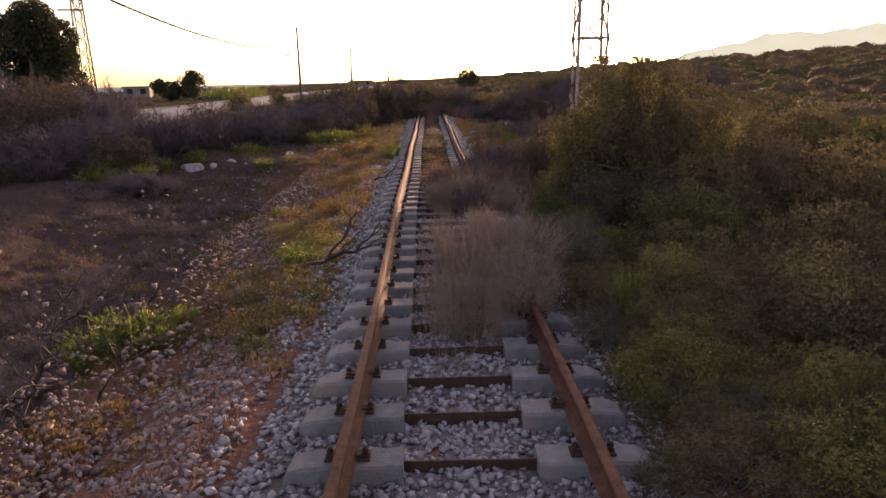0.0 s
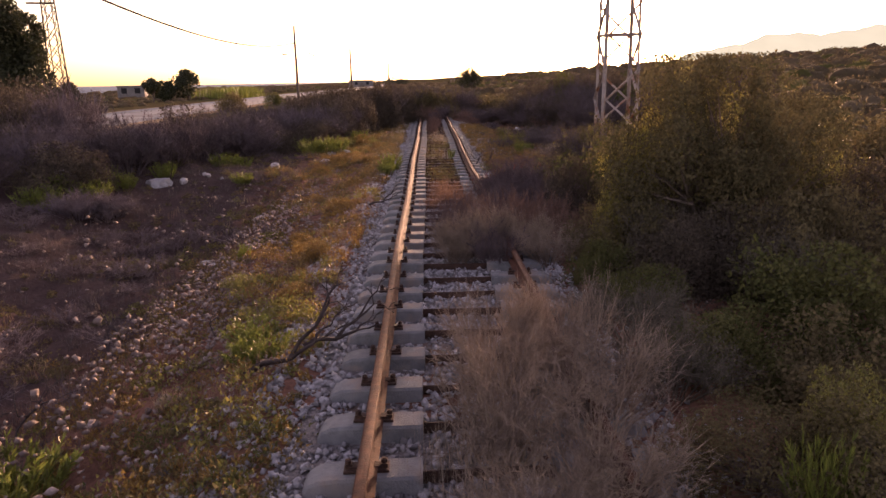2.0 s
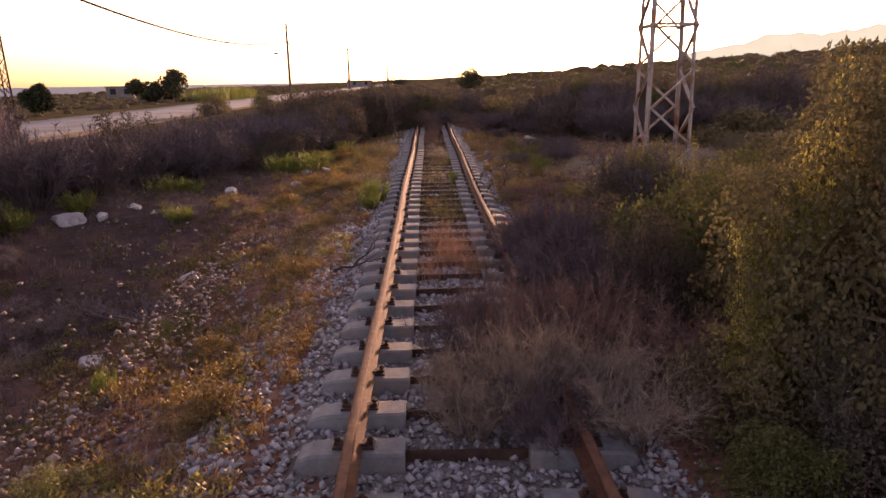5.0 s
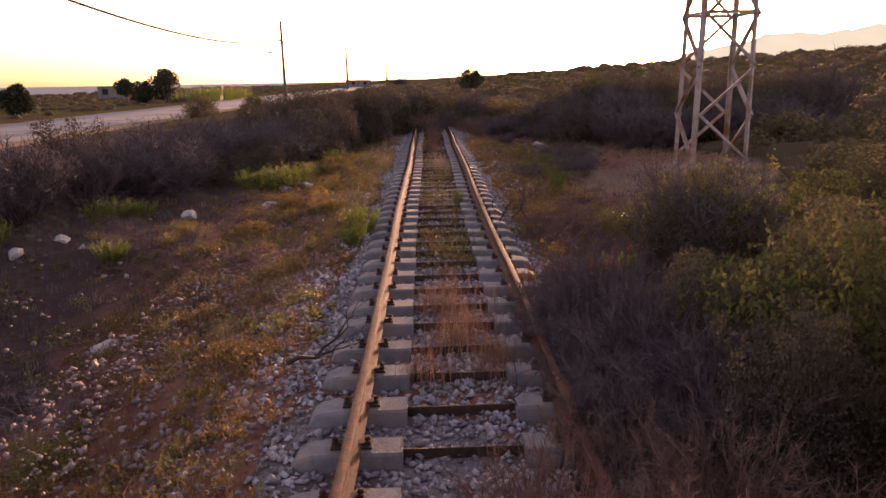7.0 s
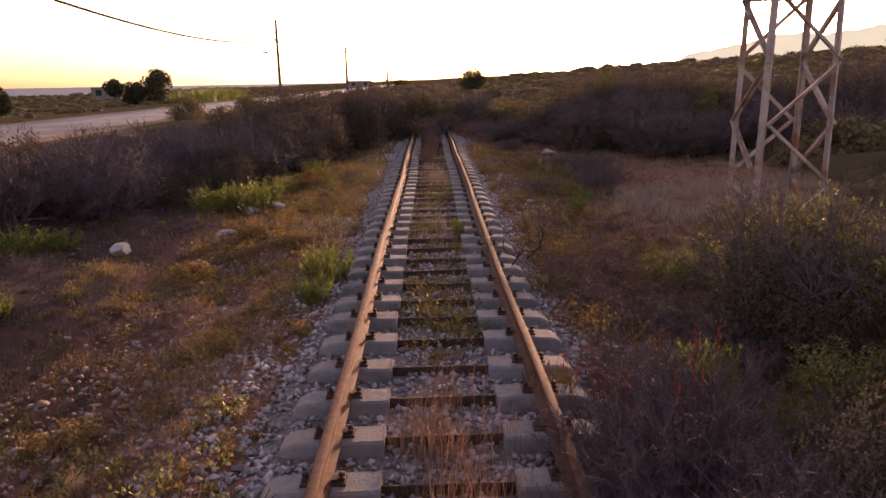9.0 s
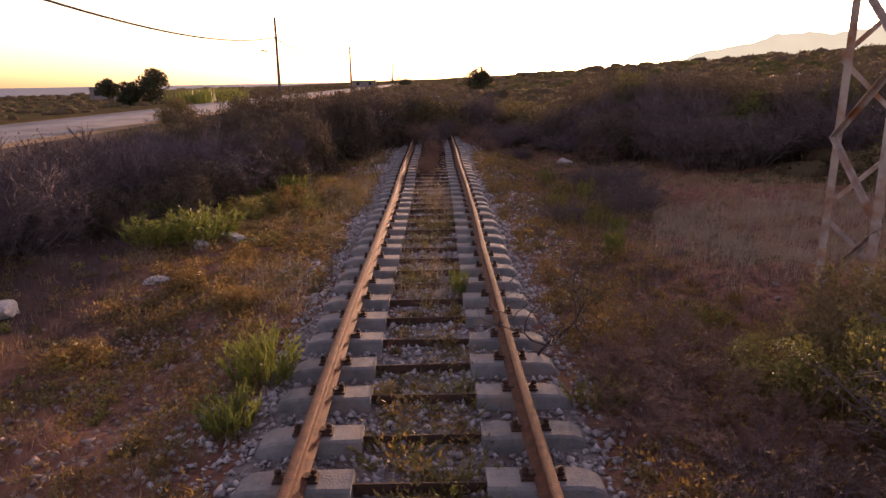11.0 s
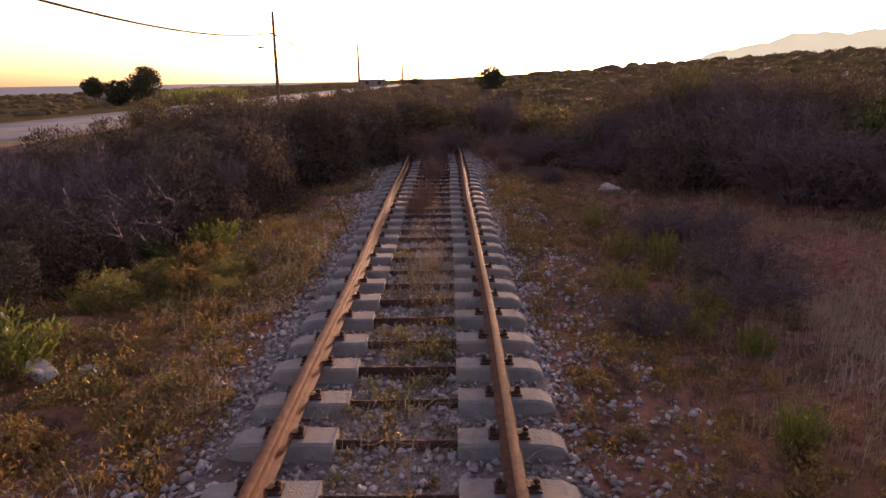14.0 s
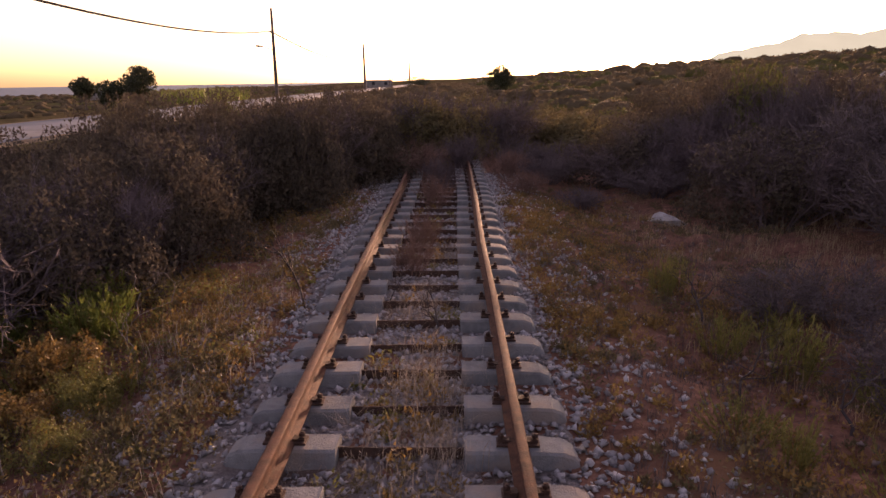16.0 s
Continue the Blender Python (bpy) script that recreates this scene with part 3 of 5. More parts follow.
for x, y, sx, sy, sz, seed in ((-7.42, 17.8, 0.36, 0.25, 0.2, 1), (-9.76, 17.4, 0.28, 0.2, 0.24, 2), (-6.8, 17.9, 0.15, 0.12, 0.1, 3), (-4.55, 12.5, 0.27, 0.16, 0.13, 4), (-5.02, 20.8, 0.26, 0.18, 0.12, 5),
                               (-6.49, 18.7, 0.3, 0.16, 0.12, 6), (-3.63, 22.0, 0.24, 0.13, 0.08, 7), (-2.96, 24.5, 0.15, 0.11, 0.09, 9), (-3.35, 24.3, 0.24, 0.15, 0.09, 10),
                               (-3.7, 23.9, 0.2, 0.14, 0.1, 12), (-4.137, 14.9, 0.2, 0.13, 0.1, 14), (-5.9, 18.2, 0.1, 0.08, 0.07, 15), (-3.05, 23.3, 0.12, 0.09, 0.07, 16), (-2.6, 27.2, 0.16, 0.12, 0.09, 13)):
    boulder(x, y, sx, sy, sz, seed, "white limestone rock lying on reddish soil")
boulder(4.2, 34.8, 0.42, 0.24, 0.19, 31, "large white rock in the dry clearing")
boulder(32.6, 75.6, 0.6, 0.4, 0.55, 33, "pale rock standing out of the hillside scrub")


# ---- plants ----
def leafy_shrub(seed, mat, n_leaf, leaf=0.055, lumps=46, height=0.8, slim=False, shoots=40, lump=(0.15, 0.30), loose=0.22):
    """A shrub: woody limbs, and a crown of separate rounded lumps of leaves with gaps between, and shoots that stand out of it."""
    rng = np.random.default_rng(seed)
    top = thing("shrub", Matrix.Identity(4), "", "")
    way = unit(rng.normal(size=(lumps, 3)))
    way[:, 2] = np.where(way[:, 2] < -0.05, -way[:, 2], way[:, 2])
    centre = way * rng.uniform(0.42, 0.88, (lumps, 1)) * np.array([1, 1, height])
    size = rng.uniform(*lump, lumps)
    k = rng.choice(lumps, n_leaf, p=size ** 2 / np.sum(size ** 2))
    d = unit(rng.normal(size=(n_leaf, 3)) + way[k] * 0.45 + np.array([0, 0, 0.25]))
    depth = np.where(rng.uniform(0, 1, n_leaf) < loose, rng.uniform(0.1, 0.8, n_leaf), rng.uniform(0.8, 1.08, n_leaf))
    ripple = 1 + 0.16 * np.sin(d[:, 0] * 11 + k) * np.sin(d[:, 1] * 9 + 2 * k) + 0.12 * np.sin(d[:, 2] * 13 + k)
    p = centre[k] + d * (size[k] * depth * ripple)[:, None] * np.array([1, 1, 0.85])
    m = rng.integers(0, lumps, shoots)
    sd = unit(rng.normal(size=(shoots, 3)) * 0.7 + way[m] + np.array([0, 0, 0.5]))
    step = rng.uniform(0.7, 1.45, (shoots, 12))
    sp = (centre[m][:, None] + sd[:, None] * (size[m][:, None] * step)[..., None] + rng.normal(size=(shoots, 12, 3)) * 0.012).reshape(-1, 3)
    p, d = np.concatenate([p, sp]), np.concatenate([d, np.repeat(sd, 12, 0)])
    p[:, 2] = np.maximum(p[:, 2], 0.01)
    fit_xy, fit_z = np.percentile(np.hypot(p[:, 0], p[:, 1]), 97), np.percentile(p[:, 2], 98.5)
    scale = np.array([1 / fit_xy, 1 / fit_xy, 1 / fit_z])
    p = p * scale
    p[:, 2] = np.where(p[:, 2] > 1.05, 2.1 - p[:, 2], p[:, 2])
    face = unit(d + rng.normal(size=p.shape) * 0.5)
    along = rng.normal(size=p.shape)
    along = unit(along - face * np.sum(along * face, 1, keepdims=True) + face * 0.35)
    v, f = leaves(p, along, face, rng.uniform(0.7, 1.35, len(p)) * leaf, rng.uniform(0.4, 0.7, len(p)) * leaf, slim)
    part("foliage", raw_mesh("foliage", v, f, mat), mat, top)
    tip = centre * scale * 0.95
    root = rng.normal(size=(lumps, 3)) * np.array([0.08, 0.08, 0.0])
    mid = root * 0.5 + tip * 0.5 + np.array([0, 0, 0.08]) + rng.normal(size=(lumps, 3)) * 0.05
    far = tip[rng.permutation(lumps)] * 0.25 + tip * 0.75
    v, f = joined([tubes(root, mid, 0.018, 0.011), tubes(mid, tip, 0.011, 0.003), tubes(mid, far, 0.008, 0.003)])
    part("woody_frame", raw_mesh("woody_frame", v, f, BARK), BARK, top, "brown woody branches")
    return top


def twig_shrub(seed, mat, stems=34, side=11, fine=8, height=0.9, spread=0.8, leaf_mat=None, thick=1.0):
    """A dry shrub: stems that part into thin bare twigs."""
    rng = np.random.default_rng(seed)
    top = thing("dry_shrub", Matrix.Identity(4), "", "")
    az = rng.uniform(0, 6.283, stems)
    out = np.sqrt(rng.uniform(0.02, 1, stems)) * spread
    root = np.stack([np.cos(az) * out * 0.25, np.sin(az) * out * 0.25, np.zeros(stems)], 1)
    tip = np.stack([np.cos(az) * out, np.sin(az) * out, height * rng.uniform(0.6, 1.0, stems) * (1 - 0.35 * out)], 1)
    mid = root * 0.5 + tip * 0.5 + rng.normal(size=root.shape) * 0.06 + np.array([0, 0, 0.05])
    t = rng.uniform(0.25, 1.0, (stems, side, 1))
    a1 = np.where(t < 0.5, root[:, None] + (mid - root)[:, None] * t * 2, mid[:, None] + (tip - mid)[:, None] * (t * 2 - 1)).reshape(-1, 3)
    d1 = unit(np.repeat(unit(tip - root), side, 0) + rng.normal(size=a1.shape) * 0.75 + np.array([0, 0, 0.25]))
    b1 = a1 + d1 * rng.uniform(0.12, 0.32, (len(a1), 1))
    b1[:, 2] = np.maximum(b1[:, 2], 0.02)
    t2 = rng.uniform(0.2, 1.0, (len(a1), fine, 1))
    a2 = (a1[:, None] + (b1 - a1)[:, None] * t2).reshape(-1, 3)
    d2 = unit(np.repeat(d1, fine, 0) + rng.normal(size=a2.shape) * 0.8 + np.array([0, 0, 0.2]))
    b2 = a2 + d2 * rng.uniform(0.05, 0.17, (len(a2), 1))
    b2[:, 2] = np.maximum(b2[:, 2], 0.01)
    fit_xy, fit_z = np.percentile(np.hypot(b2[:, 0], b2[:, 1]), 96), np.percentile(b2[:, 2], 98)
    scale = np.array([1 / fit_xy, 1 / fit_xy, 1 / fit_z])
    a1, b1, a2, b2, root, mid, tip = (q * scale for q in (a1, b1, a2, b2, root, mid, tip))
    part("woody_frame", raw_mesh("woody_frame", *joined([tubes(root, mid, 0.013, 0.009), tubes(mid, tip, 0.009, 0.003), tubes(a1, b1, 0.006 * thick, 0.003 * thick)]), mat), mat, top)
    fine_d = b2 - a2
    fine_l = np.linalg.norm(fine_d, axis=1)
    part("twig_crown", raw_mesh("twig_crown", *leaves(a2, unit(fine_d), unit(unit(a2 - np.array([0, 0, 0.25])) + rng.normal(size=a2.shape) * 0.5), fine_l, np.full(len(a2), 0.0085 * thick), True), mat), mat, top)
    if leaf_mat:
        pick = rng.choice(len(b2), len(b2) // 2, False)
        v, f = leaves(b2[pick], unit(rng.normal(size=(len(pick), 3)) + np.array([0, 0, 0.5])), unit(rng.normal(size=(len(pick), 3))), rng.uniform(0.02, 0.045, len(pick)), rng.uniform(0.012, 0.02, len(pick)))
        part("foliage", raw_mesh("foliage", v, f, leaf_mat), leaf_mat, top)
    return top


def grass_tuft(seed, mat, n=170, height=0.7, spread=0.16, lean=0.22, width=0.007):
    rng = np.random.default_rng(seed)
    top = thing("grass_tuft", Matrix.Identity(4), "", "")
    p = np.concatenate([rng.normal(size=(n, 2)) * spread * 0.5, np.zeros((n, 1))], 1)
    v, f = blades(rng, p, rng.uniform(0.45, 1.0, n) * height, rng.uniform(0.1, 1.0, n) * lean, rng.uniform(0.6, 1.2, n) * width)
    tagged(part("grass", raw_mesh("grass", v, f, mat), mat, top), kind="stuff")
    return top


def green_clump(seed, mat, stems=46, height=0.6, spread=0.34, leaf=0.05, per=26):
    """Upright stems set with narrow leaves."""
    rng = np.random.default_rng(seed)
    top = thing("green_plant", Matrix.Identity(4), "", "")
    az, out = rng.uniform(0, 6.283, stems), np.sqrt(rng.uniform(0, 1, stems)) * spread
    root = np.stack([np.cos(az) * out * 0.6, np.sin(az) * out * 0.6, np.zeros(stems)], 1)
    tip = np.stack([np.cos(az) * out * 1.15, np.sin(az) * out * 1.15, height * rng.uniform(0.55, 1.0, stems)], 1)
    part("stalk", raw_mesh("stalk", *tubes(root, tip, 0.005, 0.002), mat), mat, top)
    t = rng.uniform(0.2, 1.0, (stems, per, 1))
    p = (root[:, None] + (tip - root)[:, None] * t).reshape(-1, 3)
    d = unit(np.repeat(unit(tip - root), per, 0) * 1.3 + rng.normal(size=p.shape) * 0.45)
    v, f = leaves(p, d, unit(rng.normal(size=p.shape)), rng.uniform(0.7, 1.3, len(p)) * leaf, rng.uniform(0.13, 0.22, len(p)) * leaf)
    part("foliage", raw_mesh("foliage", v, f, mat), mat, top)
    return top


def tall_spray(seed, mat, stems=22, height=2.0, spread=0.5, leaf=0.05, per=110):
    """Long arching shoots whose upper parts are thick with small leaves."""
    rng = np.random.default_rng(seed)
    top = thing("leafy_bush", Matrix.Identity(4), "", "")
    az, out = rng.uniform(0, 6.283, stems), np.sqrt(rng.uniform(0.05, 1, stems)) * spread
    root = np.stack([np.cos(az) * out * 0.3, np.sin(az) * out * 0.3, np.zeros(stems)], 1)
    tip = np.stack([np.cos(az) * out, np.sin(az) * out, height * rng.uniform(0.5, 1.0, stems)], 1)
    part("woody_frame", raw_mesh("woody_frame", *tubes(root, tip, 0.014, 0.004), BARK), BARK, top, "brown woody branches")
    t = rng.uniform(0.25, 1.0, (stems, 7, 1)) ** 0.8
    knot = (root[:, None] + (tip - root)[:, None] * t).reshape(-1, 3) + rng.normal(size=(stems * 7, 3)) * 0.10
    k = per // 7
    p = np.repeat(knot, k, 0) + rng.normal(size=(len(knot) * k, 3)) * 0.06
    p[:, 2] = np.maximum(p[:, 2], 0.05)
    v, f = leaves(p, unit(rng.normal(size=p.shape) + np.array([0, 0, 0.4])), unit(rng.normal(size=p.shape)), rng.uniform(0.7, 1.3, len(p)) * leaf, rng.uniform(0.4, 0.65, len(p)) * leaf)
    part("foliage", raw_mesh("foliage", v, f, mat), mat, top)
    return top


def dead_branch(seed, reach=0.8, height=0.7, mat=BURNT, stem=0.016):
    """A bare dead plant with forked limbs."""
    rng = np.random.default_rng(seed)
    top = thing("dead_bush", Matrix.Identity(4), "", "")
    sets = []
    ends = [(np.zeros(3), unit(np.array([rng.normal() * 0.3, rng.normal() * 0.3, 1.0])), stem, height * 0.45)]
    for _ in range(5):
        nxt = []
        for p, d, r, l in ends:
            m = p + d * l * 0.5 + rng.normal(size=3) * l * 0.08
            q = m + unit(d + rng.normal(size=3) * 0.3) * l * 0.5
            sets.append(tubes(np.array([p, m]), np.array([m, q]), np.array([r, r * 0.85]), np.array([r * 0.85, r * 0.7])))
            for _k in range(2 if rng.uniform() < 0.75 else 3):
                nd2 = unit(d + rng.normal(size=3) * np.array([0.8, 0.8, 0.5]) * reach)
                nxt.append((q, nd2, r * 0.62, l * rng.uniform(0.6, 0.85)))
        ends = nxt[:40]
    part("woody_frame", raw_mesh("woody_frame", *joined(sets), mat), mat, top)
    return top


def put(proto, x, y, sx, sz, turn, label, category, group="", sy=None, dz=-0.03):
    """A copy of a plant standing on the ground at x, y."""
    m = pose(x, y, float(ground(x, y)) + dz, 0, 0, turn) @ Matrix.Diagonal((sx, sy or sx, sz, 1))
    return tagged(copy_thing(proto, m), label, category, group)


def retire(*protos):
    """Takes away the patterns that the copies were made from."""
    for pr in protos:
        for o in (*pr.children_recursive, pr):
            bpy.data.objects.remove(o)


rv = random.Random(77)
shrub_g = [leafy_shrub(101 + i, GREEN, 9000, 0.05) for i in range(2)]
shrub_o = [leafy_shrub(111 + i, OLIVE, 9000, 0.05) for i in range(2)]
shrub_d = [leafy_shrub(114 + i, DUSK_LEAF, 13000, 0.034) for i in range(2)]
shrub_y = [leafy_shrub(121 + i, YELLOW, 7000, 0.052) for i in range(2)]
near_y = [leafy_shrub(125 + i, m, 16000, 0.034, 70, lump=(0.12, 0.25), shoots=70) for i, m in enumerate((MELLOW, BUSH))]
far_g = [leafy_shrub(105 + i, GREEN, 5200, 0.066, slim=True) for i in range(2)]
far_o = [leafy_shrub(115 + i, OLIVE, 5200, 0.066, slim=True) for i in range(2)]
far_b = [leafy_shrub(135 + i, DUSK_LEAF, 11000, 0.042, 60, slim=True, lump=(0.13, 0.26)) for i in range(2)]
tuft_o = [leafy_shrub(123 + i, OCHRE, 2600, 0.085, 26, shoots=26, lump=(0.18, 0.34)) for i in range(2)]
low_o = [leafy_shrub(118 + i, OLIVE, 2600, 0.09, 30, slim=True, shoots=20) for i in range(2)]
low_g = [leafy_shrub(128, GREEN, 2600, 0.09, 30, slim=True, shoots=20)]
big = leafy_shrub(131, BUSH, 60000, 0.023, 150, 0.95, lump=(0.09, 0.2), shoots=260, loose=0.3)
dry_g = [twig_shrub(141 + i, FEATHER, 44, 12, 9, spread=0.62, thick=0.6) for i in range(2)]
dry_r = [twig_shrub(151 + i, RED_TWIG, 36, 11, 15, thick=0.75) for i in range(2)]
dry_f = [twig_shrub(145 + i, BANK_TWIG, 40, 11, 12, thick=1.0) for i in range(2)]
low_d = [twig_shrub(147 + i, TWIG, 22, 8, 7, thick=1.0) for i in range(2)]
dry_l = [twig_shrub(161, BANK_TWIG, 34, 10, 10, leaf_mat=DUSK_LEAF, thick=1.0)]
spray_y = tall_spray(213, YELLOW, 30, 1.8, 0.55, 0.05, 150)
spray = [tall_spray(211 + i, SUNNY, 34, 1.8, 0.5, 0.05, 210) for i in range(2)]
grey_dead = [dead_branch(205 + i, mat=GREY_WOOD, stem=0.009) for i in range(2)]
sage = [twig_shrub(165 + i, SAGE, 34, 11, 9, leaf_mat=SAGE, thick=0.8) for i in range(2)]
dusk_f = [twig_shrub(157, DUSK_TWIG, 40, 11, 12, thick=1.0)]
feather_b = twig_shrub(159, MOUND_TWIG, 60, 14, 14, height=0.8, spread=0.8, thick=0.7)
dusk = [twig_shrub(155 + i, DUSK_TWIG, 36, 11, 14, thick=0.75) for i in range(2)]
red_sprig = green_clump(197, RED_LEAF, 8, 0.5, 0.55, 0.05, 16)
tuft_f = grass_tuft(175, GREY_STRAW, 60, 0.28, 0.5, 0.9, 0.006)
tuft_g = grass_tuft(177, GREY_STRAW, 110, 0.7, 0.3, 0.25, 0.0045)
tuft_s = [grass_tuft(171 + i, STRAW) for i in range(2)]
tuft_r = [grass_tuft(181 + i, RED_STRAW, 60, 0.7, 0.3, 0.16, 0.006) for i in range(2)]
clump = [green_clump(191 + i, LIME, 60, 0.6, 0.36, 0.088, 26) for i in range(2)]
clump_d = green_clump(199, YELLOW, 40, 0.6, 0.36, 0.075, 22)
clump_y = [green_clump(195, YELLOW, 60, 0.45, 0.4, 0.05, 34)]
dead = [dead_branch(201 + i) for i in range(3)]
stout = dead_branch(202, stem=0.026)

L_G, L_O, L_Y = "dense green leafy shrub beside the railway", "dull olive-green shrub on the stony slope", "yellow-green leafy shrub lit from behind by the sun"
L_S, L_T, L_H = "grey-green half-dry bush beside the rail", "tall yellow-green spray of leaves lit from behind", "half-dry dark shrub with sunlit leaf tips"
L_K = "dark brownish shrub crowding the track"
L_D, L_R = "grey leafless dry shrub with fine twigs", "reddish-brown dry twiggy shrub over the track"

# the tall bush beside the track and the shrubs on its side
put(big, 3.78, 9.3, 2.15, 2.75, 20, "tall broad olive-green bush with sunlit leaf edges", "bush", sy=1.85)
put(shrub_o[1], 8.4, 12.8, 1.8, 1.7, 140, "broad olive-green bush behind the tall one", "bush")
for x, y, s, h, k, lab in ((1.6, 1.35, 0.6, 0.62, near_y[0], L_Y), (1.55, 0.35, 0.5, 0.42, near_y[1], L_O), (2.3, 0.1, 0.75, 0.6, near_y[0], L_Y), (2.6, 0.95, 0.75, 0.72, near_y[0], L_Y), (1.95, 2.1, 0.6, 0.6, near_y[1], L_O), (3.1, -0.3, 0.8, 0.6, near_y[1], L_O), (2.3, 2.9, 0.75, 0.75, near_y[1], L_O), (1.62, 3.4, 0.55, 0.5, near_y[1], L_O), (1.4, 2.5, 0.4, 0.42, sage[0], L_S), (1.5, 4.6, 0.6, 0.62, sage[1], L_S), (1.55, 5.6, 0.6, 0.6, sage[0], L_S), (1.35, 6.4, 0.45, 0.42, sage[1], L_S), (2.25, 3.5, 0.5, 0.7, shrub_y[0], L_Y), (1.85, 0.85, 0.4, 0.4, sage[1], L_S), (3.4, 2.6, 0.95, 0.9, shrub_o[0], L_O), (3.7, 0.6, 0.9, 0.7, shrub_o[1], L_O), (4.8, 1.6, 1.05, 0.95, shrub_o[1], L_O),
                           (2.1, 5.0, 0.6, 0.6, shrub_g[0], L_G), (2.8, 4.5, 0.8, 0.85, shrub_o[0], L_O), (3.3, 5.9, 0.95, 1.1, shrub_g[0], L_G), (4.7, 4.6, 1.1, 1.15, shrub_o[1], L_O), (6.2, 3.6, 1.3, 1.2, shrub_g[1], L_G), (6.5, 7.0, 1.4, 1.5, shrub_o[0], L_O),
                           (1.9, 6.6, 0.55, 0.55, shrub_g[1], L_G), (2.5, 7.5, 0.8, 1.0, shrub_d[0], L_K), (3.3, 7.6, 0.9, 1.2, shrub_d[1], L_K), (4.3, 7.4, 1.0, 1.3, shrub_o[1], L_O), (2.8, 8.3, 0.7, 1.1, sage[0], L_S), (3.7, 6.8, 0.7, 0.9, sage[1], L_S), (5.4, 8.0, 1.2, 1.5, shrub_d[0], L_K), (1.75, 7.7, 0.5, 0.5, shrub_g[0], L_G), (2.1, 8.7, 0.65, 0.8, shrub_o[1], L_O), (2.08, 8.8, 0.45, 0.55, spray[0], L_T), (2.25, 9.1, 0.45, 0.78, spray[1], L_T), (2.9, 9.8, 0.7, 1.25, spray[0], L_T), (3.6, 10.4, 0.8, 1.5, spray[1], L_T), (5.5, 10.0, 1.0, 1.1, spray_y, L_T), (4.5, 11.0, 1.1, 1.5, spray_y, L_T), (2.5, 9.4, 0.55, 1.0, spray[0], L_T), (2.0, 11.2, 0.7, 1.1, shrub_d[1], L_K), (2.3, 12.9, 0.75, 1.1, shrub_d[0], L_K), (3.9, 13.3, 1.2, 1.5, shrub_o[0], L_O), (2.9, 12.4, 1.1, 1.55, shrub_g[1], L_G), (3.2, 11.4, 0.7, 0.75, shrub_o[0], L_O),
                           (4.9, 14.4, 1.2, 1.2, shrub_o[1], L_O), (3.5, 16.3, 1.0, 1.65, dry_l[0], L_H), (3.3, 16.0, 0.8, 1.1, shrub_d[0], L_K), (3.0, 18.3, 0.65, 0.55, shrub_y[1], L_Y), (4.0, 18.8, 0.8, 1.1, shrub_o[1], L_O), (3.7, 17.9, 0.6, 0.7, shrub_y[0], L_Y), (3.75, 16.5, 0.85, 1.45, shrub_o[0], L_O), (3.4, 16.8, 0.9, 0.84, spray_y, L_T), (4.1, 16.7, 0.9, 0.88, spray_y, L_T), (3.7, 16.2, 0.8, 0.82, spray_y, L_T), (2.75, 16.2, 0.7, 1.2, dead[0], L_H), (5.6, 17.0, 1.1, 1.2, shrub_g[1], L_G), (7.2, 15.2, 1.4, 1.4, shrub_o[1], L_O),
                           (3.0, 14.7, 0.7, 0.65, shrub_y[0], L_Y), (2.75, 13.5, 0.6, 0.6, shrub_g[0], L_G), (2.5, 14.3, 0.4, 0.45, shrub_y[1], L_Y), (8.2, 18.6, 1.5, 1.2, shrub_o[0], L_O), (8.8, 9.2, 1.6, 1.5, far_g[0], L_G), (9.8, 13.5, 1.6, 1.4, far_o[1], L_O), (8.2, 5.0, 1.4, 1.2, far_o[0], L_O)):
    put(k, x, y, s, h, rv.uniform(0, 360), lab, "shrub", "shrubs beside the track", s * rv.uniform(0.85, 1.15))
# dark scrub beyond the dry clearing
for i in range(28):
    x, y = rv.uniform(2.4, 17), rv.uniform(40, 54)
    s = rv.uniform(1.0, 1.7)
    put(rv.choice(low_o + low_g), x, y, s, s * rv.uniform(0.75, 1.0), rv.uniform(0, 360), L_O, "shrub", "scrub beyond the clearing")
for i in range(16):
    x, y = rv.uniform(8.0, 19), rv.uniform(19, 30)
    s = rv.uniform(0.9, 1.6)
    put(rv.choice(low_o + low_g), x, y, s, s * rv.uniform(0.65, 0.9), rv.uniform(0, 360), L_O, "shrub", "scrub beyond the clearing")


for i in range(30):
    t = i / 29 * 2
    ex, ey = (3.9 + 2.3 * t, 38.0 - 6.5 * t) if t < 1 else (6.2 + 5.0 * (t - 1), 31.5 - 2.5 * (t - 1))
    back = rv.choice((0.9, 2.6, 4.2))
    s = rv.uniform(1.1, 1.5)
    if i % 3 != 0:
        put(rv.choice(dry_f + dry_l + dusk_f + dry_l), ex + 0.65 * back, ey + 0.8 * back, s * 1.15, rv.uniform(1.1, 1.5) + 0.25 * back, rv.uniform(0, 360), L_D, "dry shrub", "scrub beyond the clearing")
    else:
        put(rv.choice(far_b + far_b + far_g), ex + 0.65 * back, ey + 0.8 * back, s, rv.uniform(0.9, 1.4) + 0.3 * back, rv.uniform(0, 360), L_O, "shrub", "scrub beyond the clearing")
